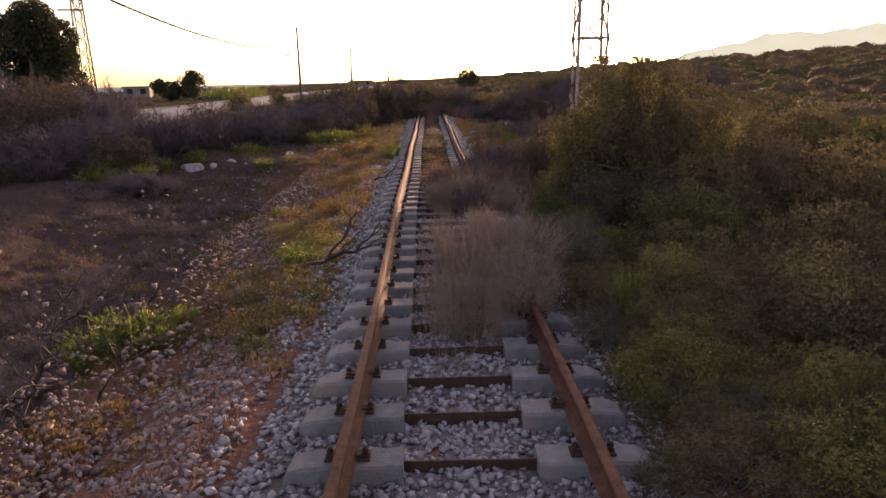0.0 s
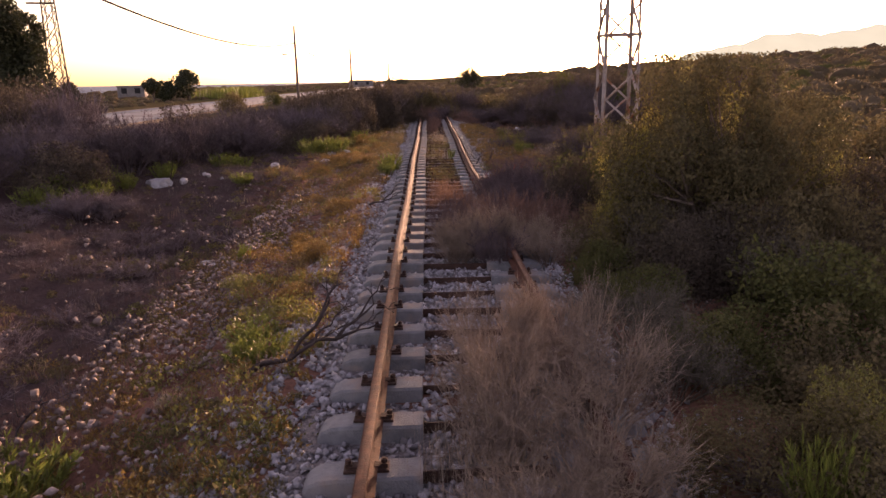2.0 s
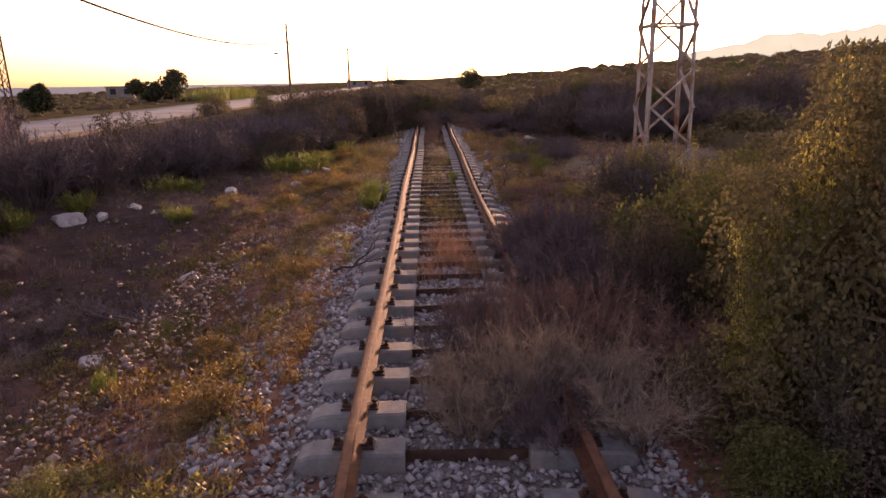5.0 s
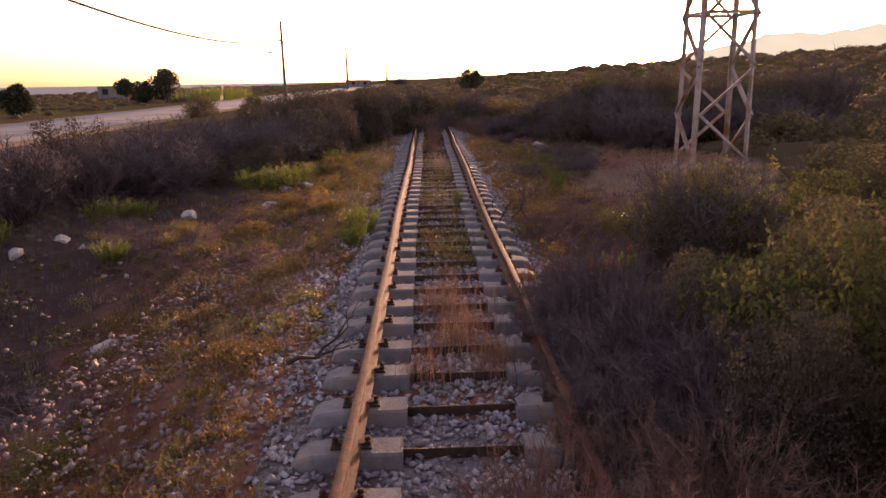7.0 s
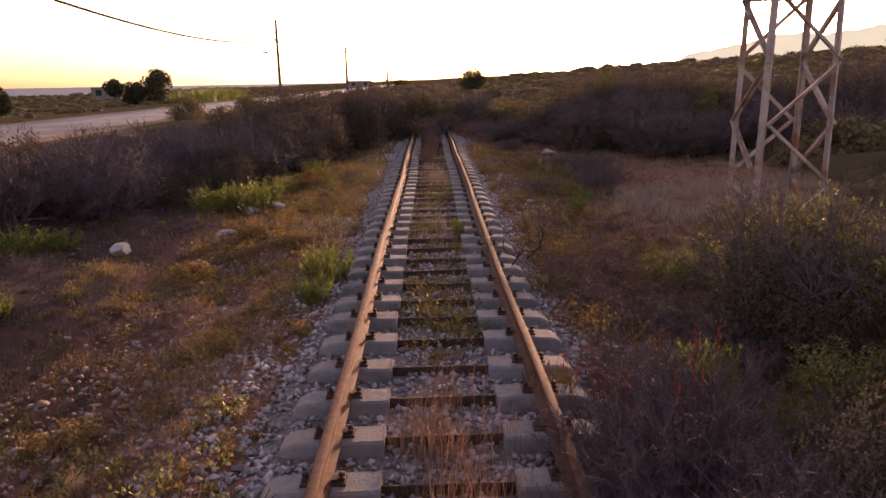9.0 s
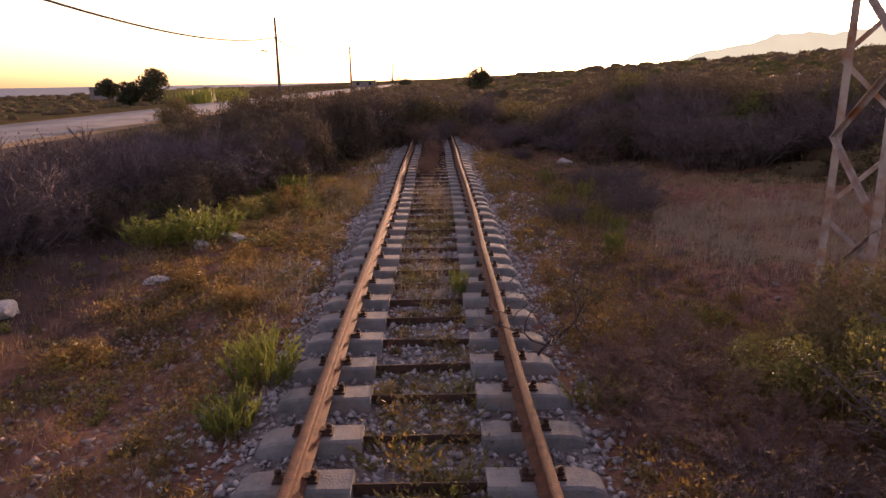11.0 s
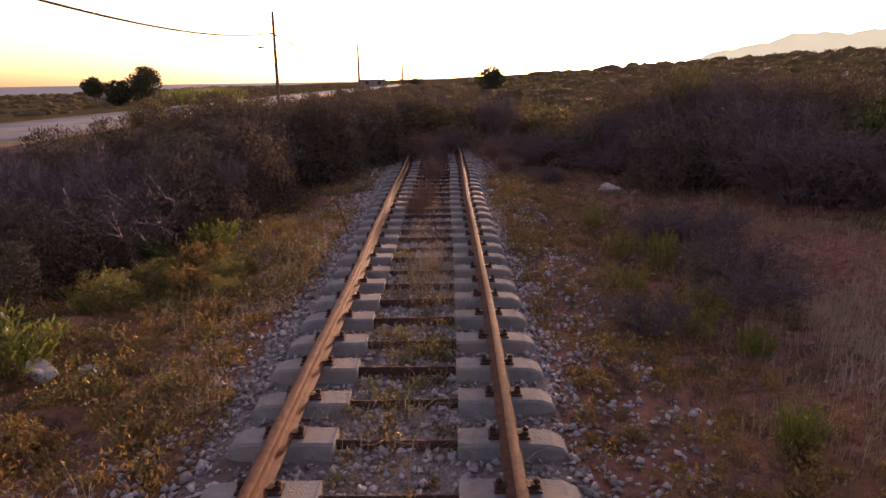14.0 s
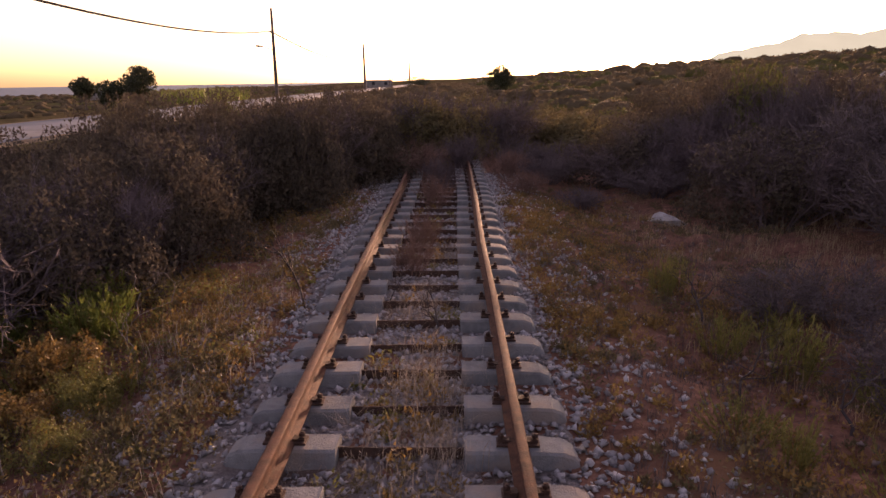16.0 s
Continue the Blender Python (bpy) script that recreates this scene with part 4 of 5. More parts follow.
for x, y, s, h in ((9.5, 37.5, 1.8, 2.2), (7.8, 40.0, 1.7, 2.1), (11.5, 35.5, 1.9, 2.3), (13.5, 33.8, 1.9, 2.3), (6.3, 42.6, 1.7, 2.2), (9.6, 45.5, 2.2, 2.4), (12.2, 44.0, 2.2, 2.2), (10.8, 47.5, 2.2, 2.4), (16.0, 36.5, 2.2, 2.1)):
    put(rv.choice(far_b), x, y, s, h, rv.uniform(0, 360), "large dusky bush behind the dry clearing", "bush", "scrub beyond the clearing")
for x, y, s, h in ((1.9, 37.0, 0.6, 0.5), (2.6, 38.4, 0.8, 0.7), (1.7, 39.0, 0.7, 0.7), (3.2, 40.0, 1.0, 1.0), (2.2, 40.6, 0.9, 0.9), (4.6, 36.8, 0.9, 0.7), (5.6, 34.6, 1.0, 0.8), (3.0, 36.4, 0.6, 0.45)):
    put(rv.choice(dry_r + dry_f), x, y, s, h, rv.uniform(0, 360), "brownish dry brush at the edge of the clearing", "dry shrub", "scrub beyond the clearing")


# the bank of grey and dark shrubs between track and road
def bank_edge(y):
    return float(np.interp(y, (12, 16, 20, 26, 28, 32, 35, 38, 41, 44), (-10.5, -8.6, -6.9, -5.6, -4.6, -3.2, -2.5, -1.8, -0.9, -0.2)))


y = 14.5
while y < 45:
    edge = bank_edge(y)
    tall = 1.45 + 0.65 * float(ramp(y, 28.0, 33.5))
    for row in range(4):
        x = edge - 0.7 - row * 1.6 + rv.uniform(-0.45, 0.45)
        yy = y + rv.uniform(-0.5, 0.5)
        s = rv.uniform(0.9, 1.5)
        h = tall * rv.uniform(0.72, 1.12) if row < 2 else rv.uniform(0.55, 0.8) * (1.0 + 1.2 * float(ramp(y, 31, 36)))
        if rv.random() < ((0.9 if y < 29 else 0.3) if row < 2 else 0.45):
            put(rv.choice(dry_f + dusk_f + [feather_b] + dry_l), x, yy, s * 1.1, h, rv.uniform(0, 360), L_D, "dry shrub", "shrubs on the bank")
        else:
            put(rv.choice(far_b if row < 2 else far_b + low_g), x, yy, s, h, rv.uniform(0, 360), L_O, "shrub", "shrubs on the bank")
    y += 1.75
for x, y, s, h in ((-4.7, 25.7, 0.8, 0.85), (-4.9, 26.9, 0.9, 1.1), (-5.4, 24.9, 0.85, 0.85), (-4.3, 27.6, 0.6, 0.8)):
    put(rv.choice(far_b), x, y, s, h, rv.uniform(0, 360), "dark leafy shrub at the foot of the bank", "shrub", "shrubs on the bank")
for x, y, s, h in ((-4.6, 34.3, 1.5, 2.3), (-3.5, 35.6, 1.3, 2.2), (-6.2, 33.2, 1.3, 1.75), (-2.7, 37.6, 1.3, 2.0), (-5.6, 35.6, 1.4, 2.2), (-1.9, 39.4, 1.2, 1.9)):
    put(rv.choice(far_b), x, y, s, h, rv.uniform(0, 360), "tall dark leafy bush on the bank", "bush", "shrubs on the bank")
for x, y, s, h in ((-5.1, 29.2, 1.35, 1.5), (-6.4, 28.2, 1.3, 1.5), (-4.2, 30.6, 1.0, 1.35), (-7.3, 25.6, 1.3, 1.3), (-6.6, 23.6, 1.2, 1.2), (-7.9, 14.4, 0.75, 0.6), (-7.3, 14.9, 0.6, 0.5)):
    put(feather_b, x, y, s, h, rv.uniform(0, 360), "soft purplish mound of fine dry twigs", "dry shrub", "shrubs on the bank")
for x, y, s, h in ((-10.9, 19.9, 1.5, 2.25), (-12.4, 19.2, 1.7, 2.4), (-12.4, 22.6, 1.6, 2.2), (-14.6, 20, 1.9, 2.5), (-14.4, 23.5, 1.7, 2.2), (-11.6, 18.2, 1.2, 1.5), (-10.2, 18.6, 0.9, 1.2)):
    put(rv.choice(dusk_f + [feather_b] + far_b), x, y, s, h, rv.uniform(0, 360), "large dusky shrub on the roadside bank", "shrub", "shrubs on the bank")
# low grey brush on the dark open ground below the bank
for i in range(34):
    x, y = rv.uniform(-9, -3.4), rv.uniform(3, 15.5)
    put(rv.choice(low_d), x, y, rv.uniform(0.35, 0.8), rv.uniform(0.2, 0.42), rv.uniform(0, 360), "low grey dry brush on dark soil", "dry shrub", "low dry brush")
for i in range(34):
    x, y = rv.uniform(-8, -3.7), rv.uniform(1.5, 14)
    put(rv.choice(low_d), x, y, rv.uniform(0.3, 0.6), rv.uniform(0.16, 0.36), rv.uniform(0, 360), "low dark dry brush on stony soil", "dry shrub", "low dry brush")
# scrub closing over the track ahead
for i in range(20):
    x, y = rv.uniform(-5.5, 2.4), rv.uniform(41.5, 50)
    s = rv.uniform(0.9, 1.5)
    put(rv.choice(dry_f + far_o + dry_l), x, y, s, s * rv.uniform(1.1, 1.4), rv.uniform(0, 360), "dusky scrub grown over the end of the track", "shrub", "scrub over the track")

# dry brush between and beside the rails
for x, y, s, h in ((0.15, 2.7, 0.42, 0.75), (0.62, 3.1, 0.5, 0.85), (0.1, 3.7, 0.55, 0.95), (0.78, 4.2, 0.6, 0.95), (0.2, 4.7, 0.5, 0.9), (0.7, 5.2, 0.5, 0.85)):
    put(rv.choice(dry_g), x, y, s, h, rv.uniform(0, 360), "feathery grey-brown dry brush between the rails", "dry shrub", "dry brush on the track")
for x, y, s, h in ((0.2, 8.9, 0.5, 0.7), (0.75, 9.6, 0.6, 0.85), (0.3, 10.2, 0.5, 0.75), (1.25, 8.6, 0.6, 0.6), (1.3, 10.4, 0.6, 0.7), (1.8, 9.6, 0.6, 0.7), (0.95, 11.2, 0.5, 0.5), (-0.15, 30.6, 0.3, 0.55), (-0.1, 31.9, 0.32, 0.6), (0.0, 35.2, 0.4, 0.65), (0.1, 37.2, 0.5, 0.8), (-0.5, 39, 0.8, 1.0), (0.6, 40.5, 0.9, 1.0)):
    put(rv.choice(dry_g if y < 9.3 else dry_r if y < 30 else dry_r + dusk), x, y, s, h, rv.uniform(0, 360), L_R, "dry shrub", "dry brush on the track")
for x, y, s, h in ((0.05, 8.7, 0.42, 0.65), (0.5, 9.0, 0.5, 0.8), (0.1, 9.5, 0.5, 0.8), (0.55, 8.5, 0.45, 0.6), (0.6, 9.9, 0.5, 0.75), (0.95, 9.1, 0.5, 0.7)):
    put(rv.choice(dry_g + dusk), x, y, s, h, rv.uniform(0, 360), "dense grey-brown dry brush between the rails", "dry shrub", "dry brush on the track")
for x, y, s, h in ((1.05, 11.7, 0.35, 0.38), (1.02, 12.6, 0.38, 0.42), (0.95, 13.3, 0.42, 0.5), (0.95, 13.9, 0.45, 0.55), (1.35, 13.4, 0.6, 0.8), (1.6, 14.1, 0.6, 0.8), (1.2, 11.5, 0.6, 0.62), (1.75, 11.4, 0.7, 0.75), (1.6, 12.3, 0.75, 0.8), (1.05, 12.2, 0.5, 0.5), (1.1, 13.0, 0.55, 0.55), (1.25, 14.0, 0.6, 0.55), (2.1, 13.5, 0.75, 0.75), (1.7, 14.7, 0.6, 0.5), (1.95, 12.7, 0.65, 0.7), (2.6, 15.8, 0.6, 0.5), (1.4, 15.3, 0.4, 0.3), (2.2, 16.6, 0.6, 0.4)):
    put(rv.choice(dusk), x, y, s, h, rv.uniform(0, 360), "dark purplish dry brush leaning over the rail", "dry shrub", "dry brush on the track")
for x, y, s, h in ((2.15, 15.1, 0.8, 1.3), (1.9, 14.8, 0.7, 1.25), (1.45, 13.9, 0.8, 1.45), (0.98, 15.0, 0.7, 0.9), (1.2, 14.7, 0.6, 1.0), (1.6, 14.2, 0.6, 1.3)):
    put(red_sprig, x, y, s, h, rv.uniform(0, 360), "small sprig of red autumn leaves in dark brush", "plant", "red-leaved sprigs")
for x, y, s, h in ((-4.1, 30.2, 1.3, 0.75), (-3.7, 30.9, 1.2, 0.7), (-3.2, 31.5, 1.1, 0.7), (-4.6, 29.7, 1.2, 0.7), (-3.5, 32.6, 1.1, 0.8), (2.0, 13.9, 0.8, 0.9), (-3.6, 28.4, 1.5, 1.0), (-3.0, 28.9, 1.3, 0.9), (-4.1, 27.8, 1.5, 1.1), (-2.6, 28.2, 1.0, 0.6), (-5.9, 25.4, 1.2, 0.9), (-6.9, 21.5, 1.2, 1.0), (-6.0, 23.2, 1.1, 0.8), (1.15, 12.7, 0.7, 0.7), (1.9, 11.6, 1.1, 1.0), (2.2, 12.2, 1.0, 1.0), (1.6, 11.2, 0.8, 0.8), (1.85, 15.2, 0.9, 0.9), (2.43, 23.3, 0.3, 1.25), (2.5, 20.3, 0.25, 1.5)):
    put(rv.choice(grey_dead), x, y, s, h, rv.uniform(0, 360), "bleached grey dead branches on the ground", "dead bush", "dead bushes")
for i in range(44):
    put(rv.choice(tuft_r + tuft_s), rv.uniform(-4.2, -1.6), rv.uniform(2.5, 17), 0.8, rv.uniform(0.22, 0.45), rv.uniform(0, 360), "russet dry grass tuft on the stony slope", "grass tuft", "grass tufts")
for x, y, s, h in ((1.6, 17.6, 0.5, 0.4), (2.1, 18.0, 0.55, 0.5), (1.9, 18.6, 0.5, 0.5), (2.5, 18.9, 0.6, 0.55), (1.5, 18.3, 0.4, 0.4), (2.6, 17.6, 0.6, 0.5), (2.0, 17.1, 0.5, 0.4), (2.3, 19.6, 0.5, 0.45)):
    put(rv.choice(dry_r), x, y, s, 0.65 * h, rv.uniform(0, 360), "russet dry brush on the ground beside the rail", "dry shrub", "dry brush on the track")
for i in range(34):
    put(tuft_f, rv.uniform(-0.4, 0.5), rv.uniform(21, 33), rv.uniform(0.5, 0.8), rv.uniform(0.6, 1.2), rv.uniform(0, 360), "curled grey-straw dry grass between the rails", "grass tuft", "grass tufts")
for x, y in ((1.4, 15.7), (1.9, 15.9), (1.25, 16.3), (1.7, 16.4)):
    put(tuft_f, x, y, 0.8, 0.7, rv.uniform(0, 360), "pale dry grass lying flat beside the rail", "grass tuft", "grass tufts")
for i in range(26):
    put(rv.choice(tuft_r), rv.uniform(-0.35, 0.45), rv.uniform(12.4, 15.0), 0.8, rv.uniform(0.5, 0.8), rv.uniform(0, 360), "tuft of russet dry grass between the rails", "grass tuft", "grass tufts")
for i in range(12):
    put(tuft_g, rv.uniform(-0.25, 0.5), rv.uniform(1.9, 5.2), 0.8, rv.uniform(0.5, 1.0), rv.uniform(0, 360), "tuft of straw-coloured dry grass between the rails", "grass tuft", "grass tufts")
for i in range(9):
    put(tuft_g, rv.uniform(0.1, 0.55), rv.uniform(25.2, 28.2), 0.8, rv.uniform(0.3, 0.55), rv.uniform(0, 360), "tuft of straw-coloured dry grass between the rails", "grass tuft", "grass tufts")
for i in range(34):
    y = rv.uniform(18, 36)
    put(rv.choice(tuft_r), rv.uniform(1.5, 5.5), y, 0.9, rv.uniform(0.3, 0.6), rv.uniform(0, 360), "tuft of dry grass beside the track", "grass tuft", "grass tufts")

for x, y, s, h in ((4.3, 27.7, 0.9, 0.7), (3.8, 26.0, 0.7, 0.55), (3.9, 29.6, 0.7, 0.5), (4.4, 29.3, 0.9, 0.6), (2.4, 25.2, 0.5, 0.45)):
    put(dry_l[0], x, y, s, h, rv.uniform(0, 360), "half-dry twiggy shrub with yellowish leaf tips", "shrub", "shrubs beside the track")
for x, y, s, h in ((-2.6, 27.4, 0.36, 0.42), (-3.0, 27.9, 0.42, 0.5), (-2.9, 26.9, 0.36, 0.36), (-2.4, 26.6, 0.3, 0.3), (-3.4, 27.1, 0.4, 0.42), (-3.7, 26.3, 0.45, 0.45), (-2.2, 25.6, 0.28, 0.24), (-2.7, 23.0, 0.3, 0.26), (-3.1, 21.6, 0.34, 0.3), (-2.1, 20.4, 0.28, 0.22), (-3.4, 19.3, 0.34, 0.28), (-2.2, 16.4, 0.3, 0.24), (-2.9, 14.8, 0.3, 0.24), (-2.0, 13.2, 0.3, 0.22), (-2.1, 9.2, 0.32, 0.3), (-2.8, 8.4, 0.3, 0.24), (-2.4, 10.8, 0.28, 0.26), (-1.9, 7.4, 0.26, 0.22), (-3.3, 12.2, 0.34, 0.28)):
    put(rv.choice(shrub_y + tuft_o), x, y, s, h, rv.uniform(0, 360), "bushy yellow-ochre weed on the stony slope", "plant", "ochre weeds")
for x, y, s, h in ((-4.4, 30.3, 0.8, 0.6), (-4.9, 29.2, 0.9, 0.6), (-3.9, 31.4, 0.8, 0.6), (-5.4, 27.6, 0.9, 0.6)):
    put(rv.choice(low_d), x, y, s, h, rv.uniform(0, 360), L_D, "dry shrub", "shrubs on the bank")
put(far_o[0], -16.4, 58, 1.5, 1.5, 40, "round dark shrub at the road's edge", "shrub")
put(far_g[0], -15.6, 70, 1.4, 1.2, 90, "round dark shrub at the road's edge", "shrub")

# fresh green plants
for x, y, s, h in ((-3.35, 3.9, 1.4, 0.85), (-3.6, 4.3, 1.1, 0.75), (-3.75, 3.7, 1.1, 0.7), (-3.66, 24.1, 1.6, 1.0), (-4.4, 23.8, 1.4, 0.9), (-1.38, 18.4, 0.8, 0.85), (-1.42, 17.6, 0.6, 0.6), (0.354, 20.7, 0.3, 0.6), (2.73, 22.84, 0.42, 0.75), (-4.9, 25.5, 1.3, 0.8), (3.3, 24.8, 0.5, 0.6), (-8.6, 17.2, 1.1, 0.8), (-7.9, 16.8, 0.9, 0.7), (-9.0, 15.8, 1.2, 0.8), (-8.1, 15.5, 1.2, 0.85), (-8.8, 14.6, 1.3, 0.9), (-6.5, 20.5, 1.3, 0.75), (-5.25, 17.7, 0.8, 0.55), (-7.45, 18.3, 0.9, 0.8), (-6.1, 21.0, 0.9, 0.6), (-3.2, 28.8, 1.0, 0.8), (-3.18, 10.0, 0.3, 0.55),
                   (-4.2, 28.6, 1.0, 0.7), (-3.6, 29.6, 0.9, 0.7), (-5.2, 27.0, 1.2, 0.7), (2.0, 14.9, 0.7, 0.8), (-7.6, 4.9, 1.0, 0.7), (1.7, 2.9, 0.5, 0.95), (-1.9, 5.6, 0.8, 0.45), (-2.1, 6.2, 0.7, 0.4)):
    put(rv.choice(clump), x, y, s, h, rv.uniform(0, 360), "fresh green leafy plant on stony ground", "plant", "green plants")
for x, y, s, h in ((0.85, 15.1, 0.5, 0.6), (1.35, 17.9, 0.7, 0.6), (3.1, 20.3, 0.8, 0.9), (0.1, 24.4, 0.8, 0.4), (-3.3, 27.9, 1.2, 0.8), (-2.5, 27.6, 0.9, 0.7), (-3.9, 26.6, 1.2, 0.8), (3.2, 26.0, 1.0, 0.8), (2.4, 26.8, 0.8, 0.6), (0.2, 16.7, 0.9, 0.4), (-0.15, 17.2, 0.8, 0.4), (0.3, 18.0, 0.9, 0.4), (-0.1, 23.3, 0.8, 0.4), (-0.2, 21.5, 0.7, 0.35), (0.85, 2.9, 0.45, 0.4)):
    put(clump_y[0], x, y, s, h, rv.uniform(0, 360), "yellowish low leafy plant on stony ground", "plant", "green plants")

for x, y, s, h in ((2.8, 30.1, 0.45, 0.9), (2.95, 28.6, 0.7, 0.8), (3.4, 28.2, 0.9, 1.0), (2.55, 26.4, 0.5, 0.65), (3.9, 27.4, 0.9, 0.8), (3.1, 30.4, 0.6, 0.7), (2.4, 25.1, 0.6, 0.5), (3.0, 25.2, 0.7, 0.6), (3.6, 29.0, 0.8, 0.7)):
    put(clump_d, x, y, s, h, rv.uniform(0, 360), "dull yellow-green upright plant in dry brush", "plant", "green plants")

# dead plants
for x, y, s, h in ((-3.8, 2.4, 1.9, 1.7), (-3.5, 1.9, 1.7, 1.4), (-4.1, 3.0, 1.8, 1.6), (-4.4, 3.8, 1.5, 1.3), (-3.1, 2.2, 1.2, 0.8), (-4.2, 5.6, 1.1, 0.9), (1.25, 19.3, 1.3, 1.1), (1.0, 18.7, 1.2, 0.9), (1.5, 19.0, 1.1, 0.9), (0.75, 19.2, 0.9, 0.8), (-1.25, 29.4, 0.8, 1.5), (3.6, 29.3, 1.4, 0.9), (2.7, 27.5, 1.1, 0.8), (3.3, 27.0, 1.2, 0.7), (-0.35, 29.5, 0.5, 0.7), (-3.6, 1.3, 1.2, 1.3), (-3.2, 0.9, 1.0, 1.1), (-4.3, 2.3, 1.1, 1.2), (-3.9, 1.7, 1.0, 1.0), (-1.24, 21.5, 0.5, 0.7), (-2.6, 6.6, 0.6, 0.8), (-4.0, 7.4, 1.1, 0.9), (-4.4, 8.2, 1.2, 0.9), (1.9, 20.6, 0.4, 0.9), (0.45, 11.9, 0.6, 0.7), (0.6, 11.2, 0.6, 0.7), (0.2, 28.9, 0.6, 0.6), (-3.0, 30.6, 0.9, 0.9), (-3.6, 29.0, 1.0, 0.9), (3.0, 29.3, 1.1, 0.9)):
    put(rv.choice(dead), x, y, s, h, rv.uniform(0, 360), "dark leafless dead bush with forked branches", "dead bush", "dead bushes")

for x, y, z, s, tilt, turn in ((-1.95, 5.2, -0.12, 1.55, 78, -45), (-1.5, 5.7, -0.05, 1.2, 80, -70), (-1.5, 12.9, -0.05, 1.0, 82, -65), (0.2, 28.2, -0.05, 0.8, 75, 30)):
    fallen = copy_thing(stout, pose(x, y, z, 0, 0, turn) @ pose(0, 0, 0, -tilt, 0, 0) @ Matrix.Diagonal((s, s, s, 1)))
    fallen.name = "fallen_branch"
    tagged(fallen, "dark forked dead branch fallen across the rail", "branch", "fallen branches")
retire(clump_d, stout, *tuft_o, *shrub_g, *shrub_o, *shrub_d, feather_b, *shrub_y, *near_y, *far_g, *far_o, *low_o, *low_g, big, *dry_g, *dry_r, *dry_f, *low_d, *dry_l, *spray, spray_y, *far_b, *grey_dead, *sage, *dusk, *dusk_f, red_sprig, tuft_f, tuft_g, *tuft_s, *tuft_r, *clump, *clump_y, *dead)


# ---- low weeds and grass, too many to count ----
def weed_field(name, mat, patches, xr, yr, seed, size, label, clumps=9, per=26, bladed=False, near_track=0.15):
    """Low plants that grow in patches: each patch a handful of clumps, each clump many small leaves or blades."""
    rng = np.random.default_rng(seed)
    cx, cy = rng.uniform(*xr, patches), rng.uniform(*yr, patches)
    k = np.repeat(np.arange(patches), clumps)
    spread = rng.uniform(0.15, 0.5, patches)[k]
    x, y = cx[k] + rng.normal(size=len(k)) * spread, cy[k] + rng.normal(size=len(k)) * spread * 1.2
    ok = (np.abs(x) > 1.3) | ((np.abs(x) < 0.42) & (rng.uniform(0, 1, len(x)) < near_track))
    x, y = x[ok], y[ok]
    s = size * (0.4 + 1.0 * rng.uniform(0, 1, len(x)) ** 1.5)
    base = np.stack([x, y, ground(x, y)], 1)
    p = np.repeat(base, per, 0)
    sp = np.repeat(s, per)[:, None]
    if bladed:
        p = p + np.concatenate([rng.normal(size=(len(p), 2)) * 0.45 * sp, np.zeros((len(p), 1))], 1)
        v, f = blades(rng, p, sp[:, 0] * rng.uniform(0.6, 1.5, len(p)), sp[:, 0] * rng.uniform(0.1, 0.9, len(p)), rng.uniform(0.003, 0.007, len(p)))
    else:
        d = unit(rng.normal(size=p.shape))
        d[:, 2] = np.abs(d[:, 2])
        tall = np.repeat(rng.uniform(0.6, 1.4, len(x)), per)
        off = d * sp * rng.uniform(0.35, 1.1, (len(p), 1)) * np.stack([np.ones(len(p)), np.ones(len(p)), tall], 1)
        face = unit(d + rng.normal(size=p.shape) * 0.5)
        along = unit(rng.normal(size=p.shape) * 0.7 + d * 0.6 + np.array([0, 0, 0.5]))
        v, f = leaves(p + off, along, face, rng.uniform(0.022, 0.05, len(p)), rng.uniform(0.013, 0.028, len(p)), True)
    return tagged(new(name, raw_mesh(name, v, f, mat)), label, "weeds", kind="stuff")


weed_field("low_weeds", OCHRE, 190, (-4.6, -1.4), (10, 38), 3, 0.15, "low ochre weeds on the stony slope", 5, 62)
weed_field("low_weeds", OCHRE, 72, (-4.2, -1.35), (3.2, 13), 23, 0.15, "low ochre weeds on the stony slope", 5, 62)
weed_field("low_weeds", GREEN, 9, (-2.0, -1.5), (2.8, 4.2), 35, 0.2, "low green weeds beside the sleepers", 4, 82)
weed_field("low_weeds", OCHRE, 8, (-3.4, -2.7), (0.9, 1.9), 36, 0.16, "low ochre weeds on the stony slope", 4, 72)
weed_field("low_weeds", YELLOW, 14, (-2.5, -1.4), (4, 9), 25, 0.18, "low yellow-green weeds beside the sleepers", 4, 72)
weed_field("low_weeds", OLIVE, 90, (-4.6, -1.4), (3, 34), 27, 0.17, "low olive weeds beside the sleepers", 4, 67)
weed_field("dry_grass", RED_STRAW, 90, (-4.6, -1.4), (-2, 22), 28, 0.13, "short russet dry grass on the slope", 9, 14, True)
weed_field("low_weeds", OCHRE, 330, (-0.4, 3.4), (15, 37), 13, 0.15, "low ochre weeds beside the rails", 4, 62, near_track=0.4)
weed_field("low_weeds", YELLOW, 42, (-5.0, -1.5), (3, 16), 5, 0.13, "low yellow-green weeds on the stony slope", 4, 67)
weed_field("low_weeds", YELLOW, 70, (-5.0, 0.4), (14, 36), 15, 0.12, "low yellow-green weeds beside the rails", 4, 62, near_track=0.9)
weed_field("low_weeds", OLIVE, 170, (-9, -1.4), (2.5, 40), 4, 0.13, "low olive weeds on the reddish soil", 4, 58)
weed_field("low_weeds", OLIVE, 150, (1.4, 5.5), (15, 38), 14, 0.15, "low olive weeds in the dry grass", 4, 58)
weed_field("low_weeds", OLIVE, 30, (-1.8, -1.4), (18, 31), 31, 0.24, "grey-green weeds at the ends of the sleepers", 4, 96)
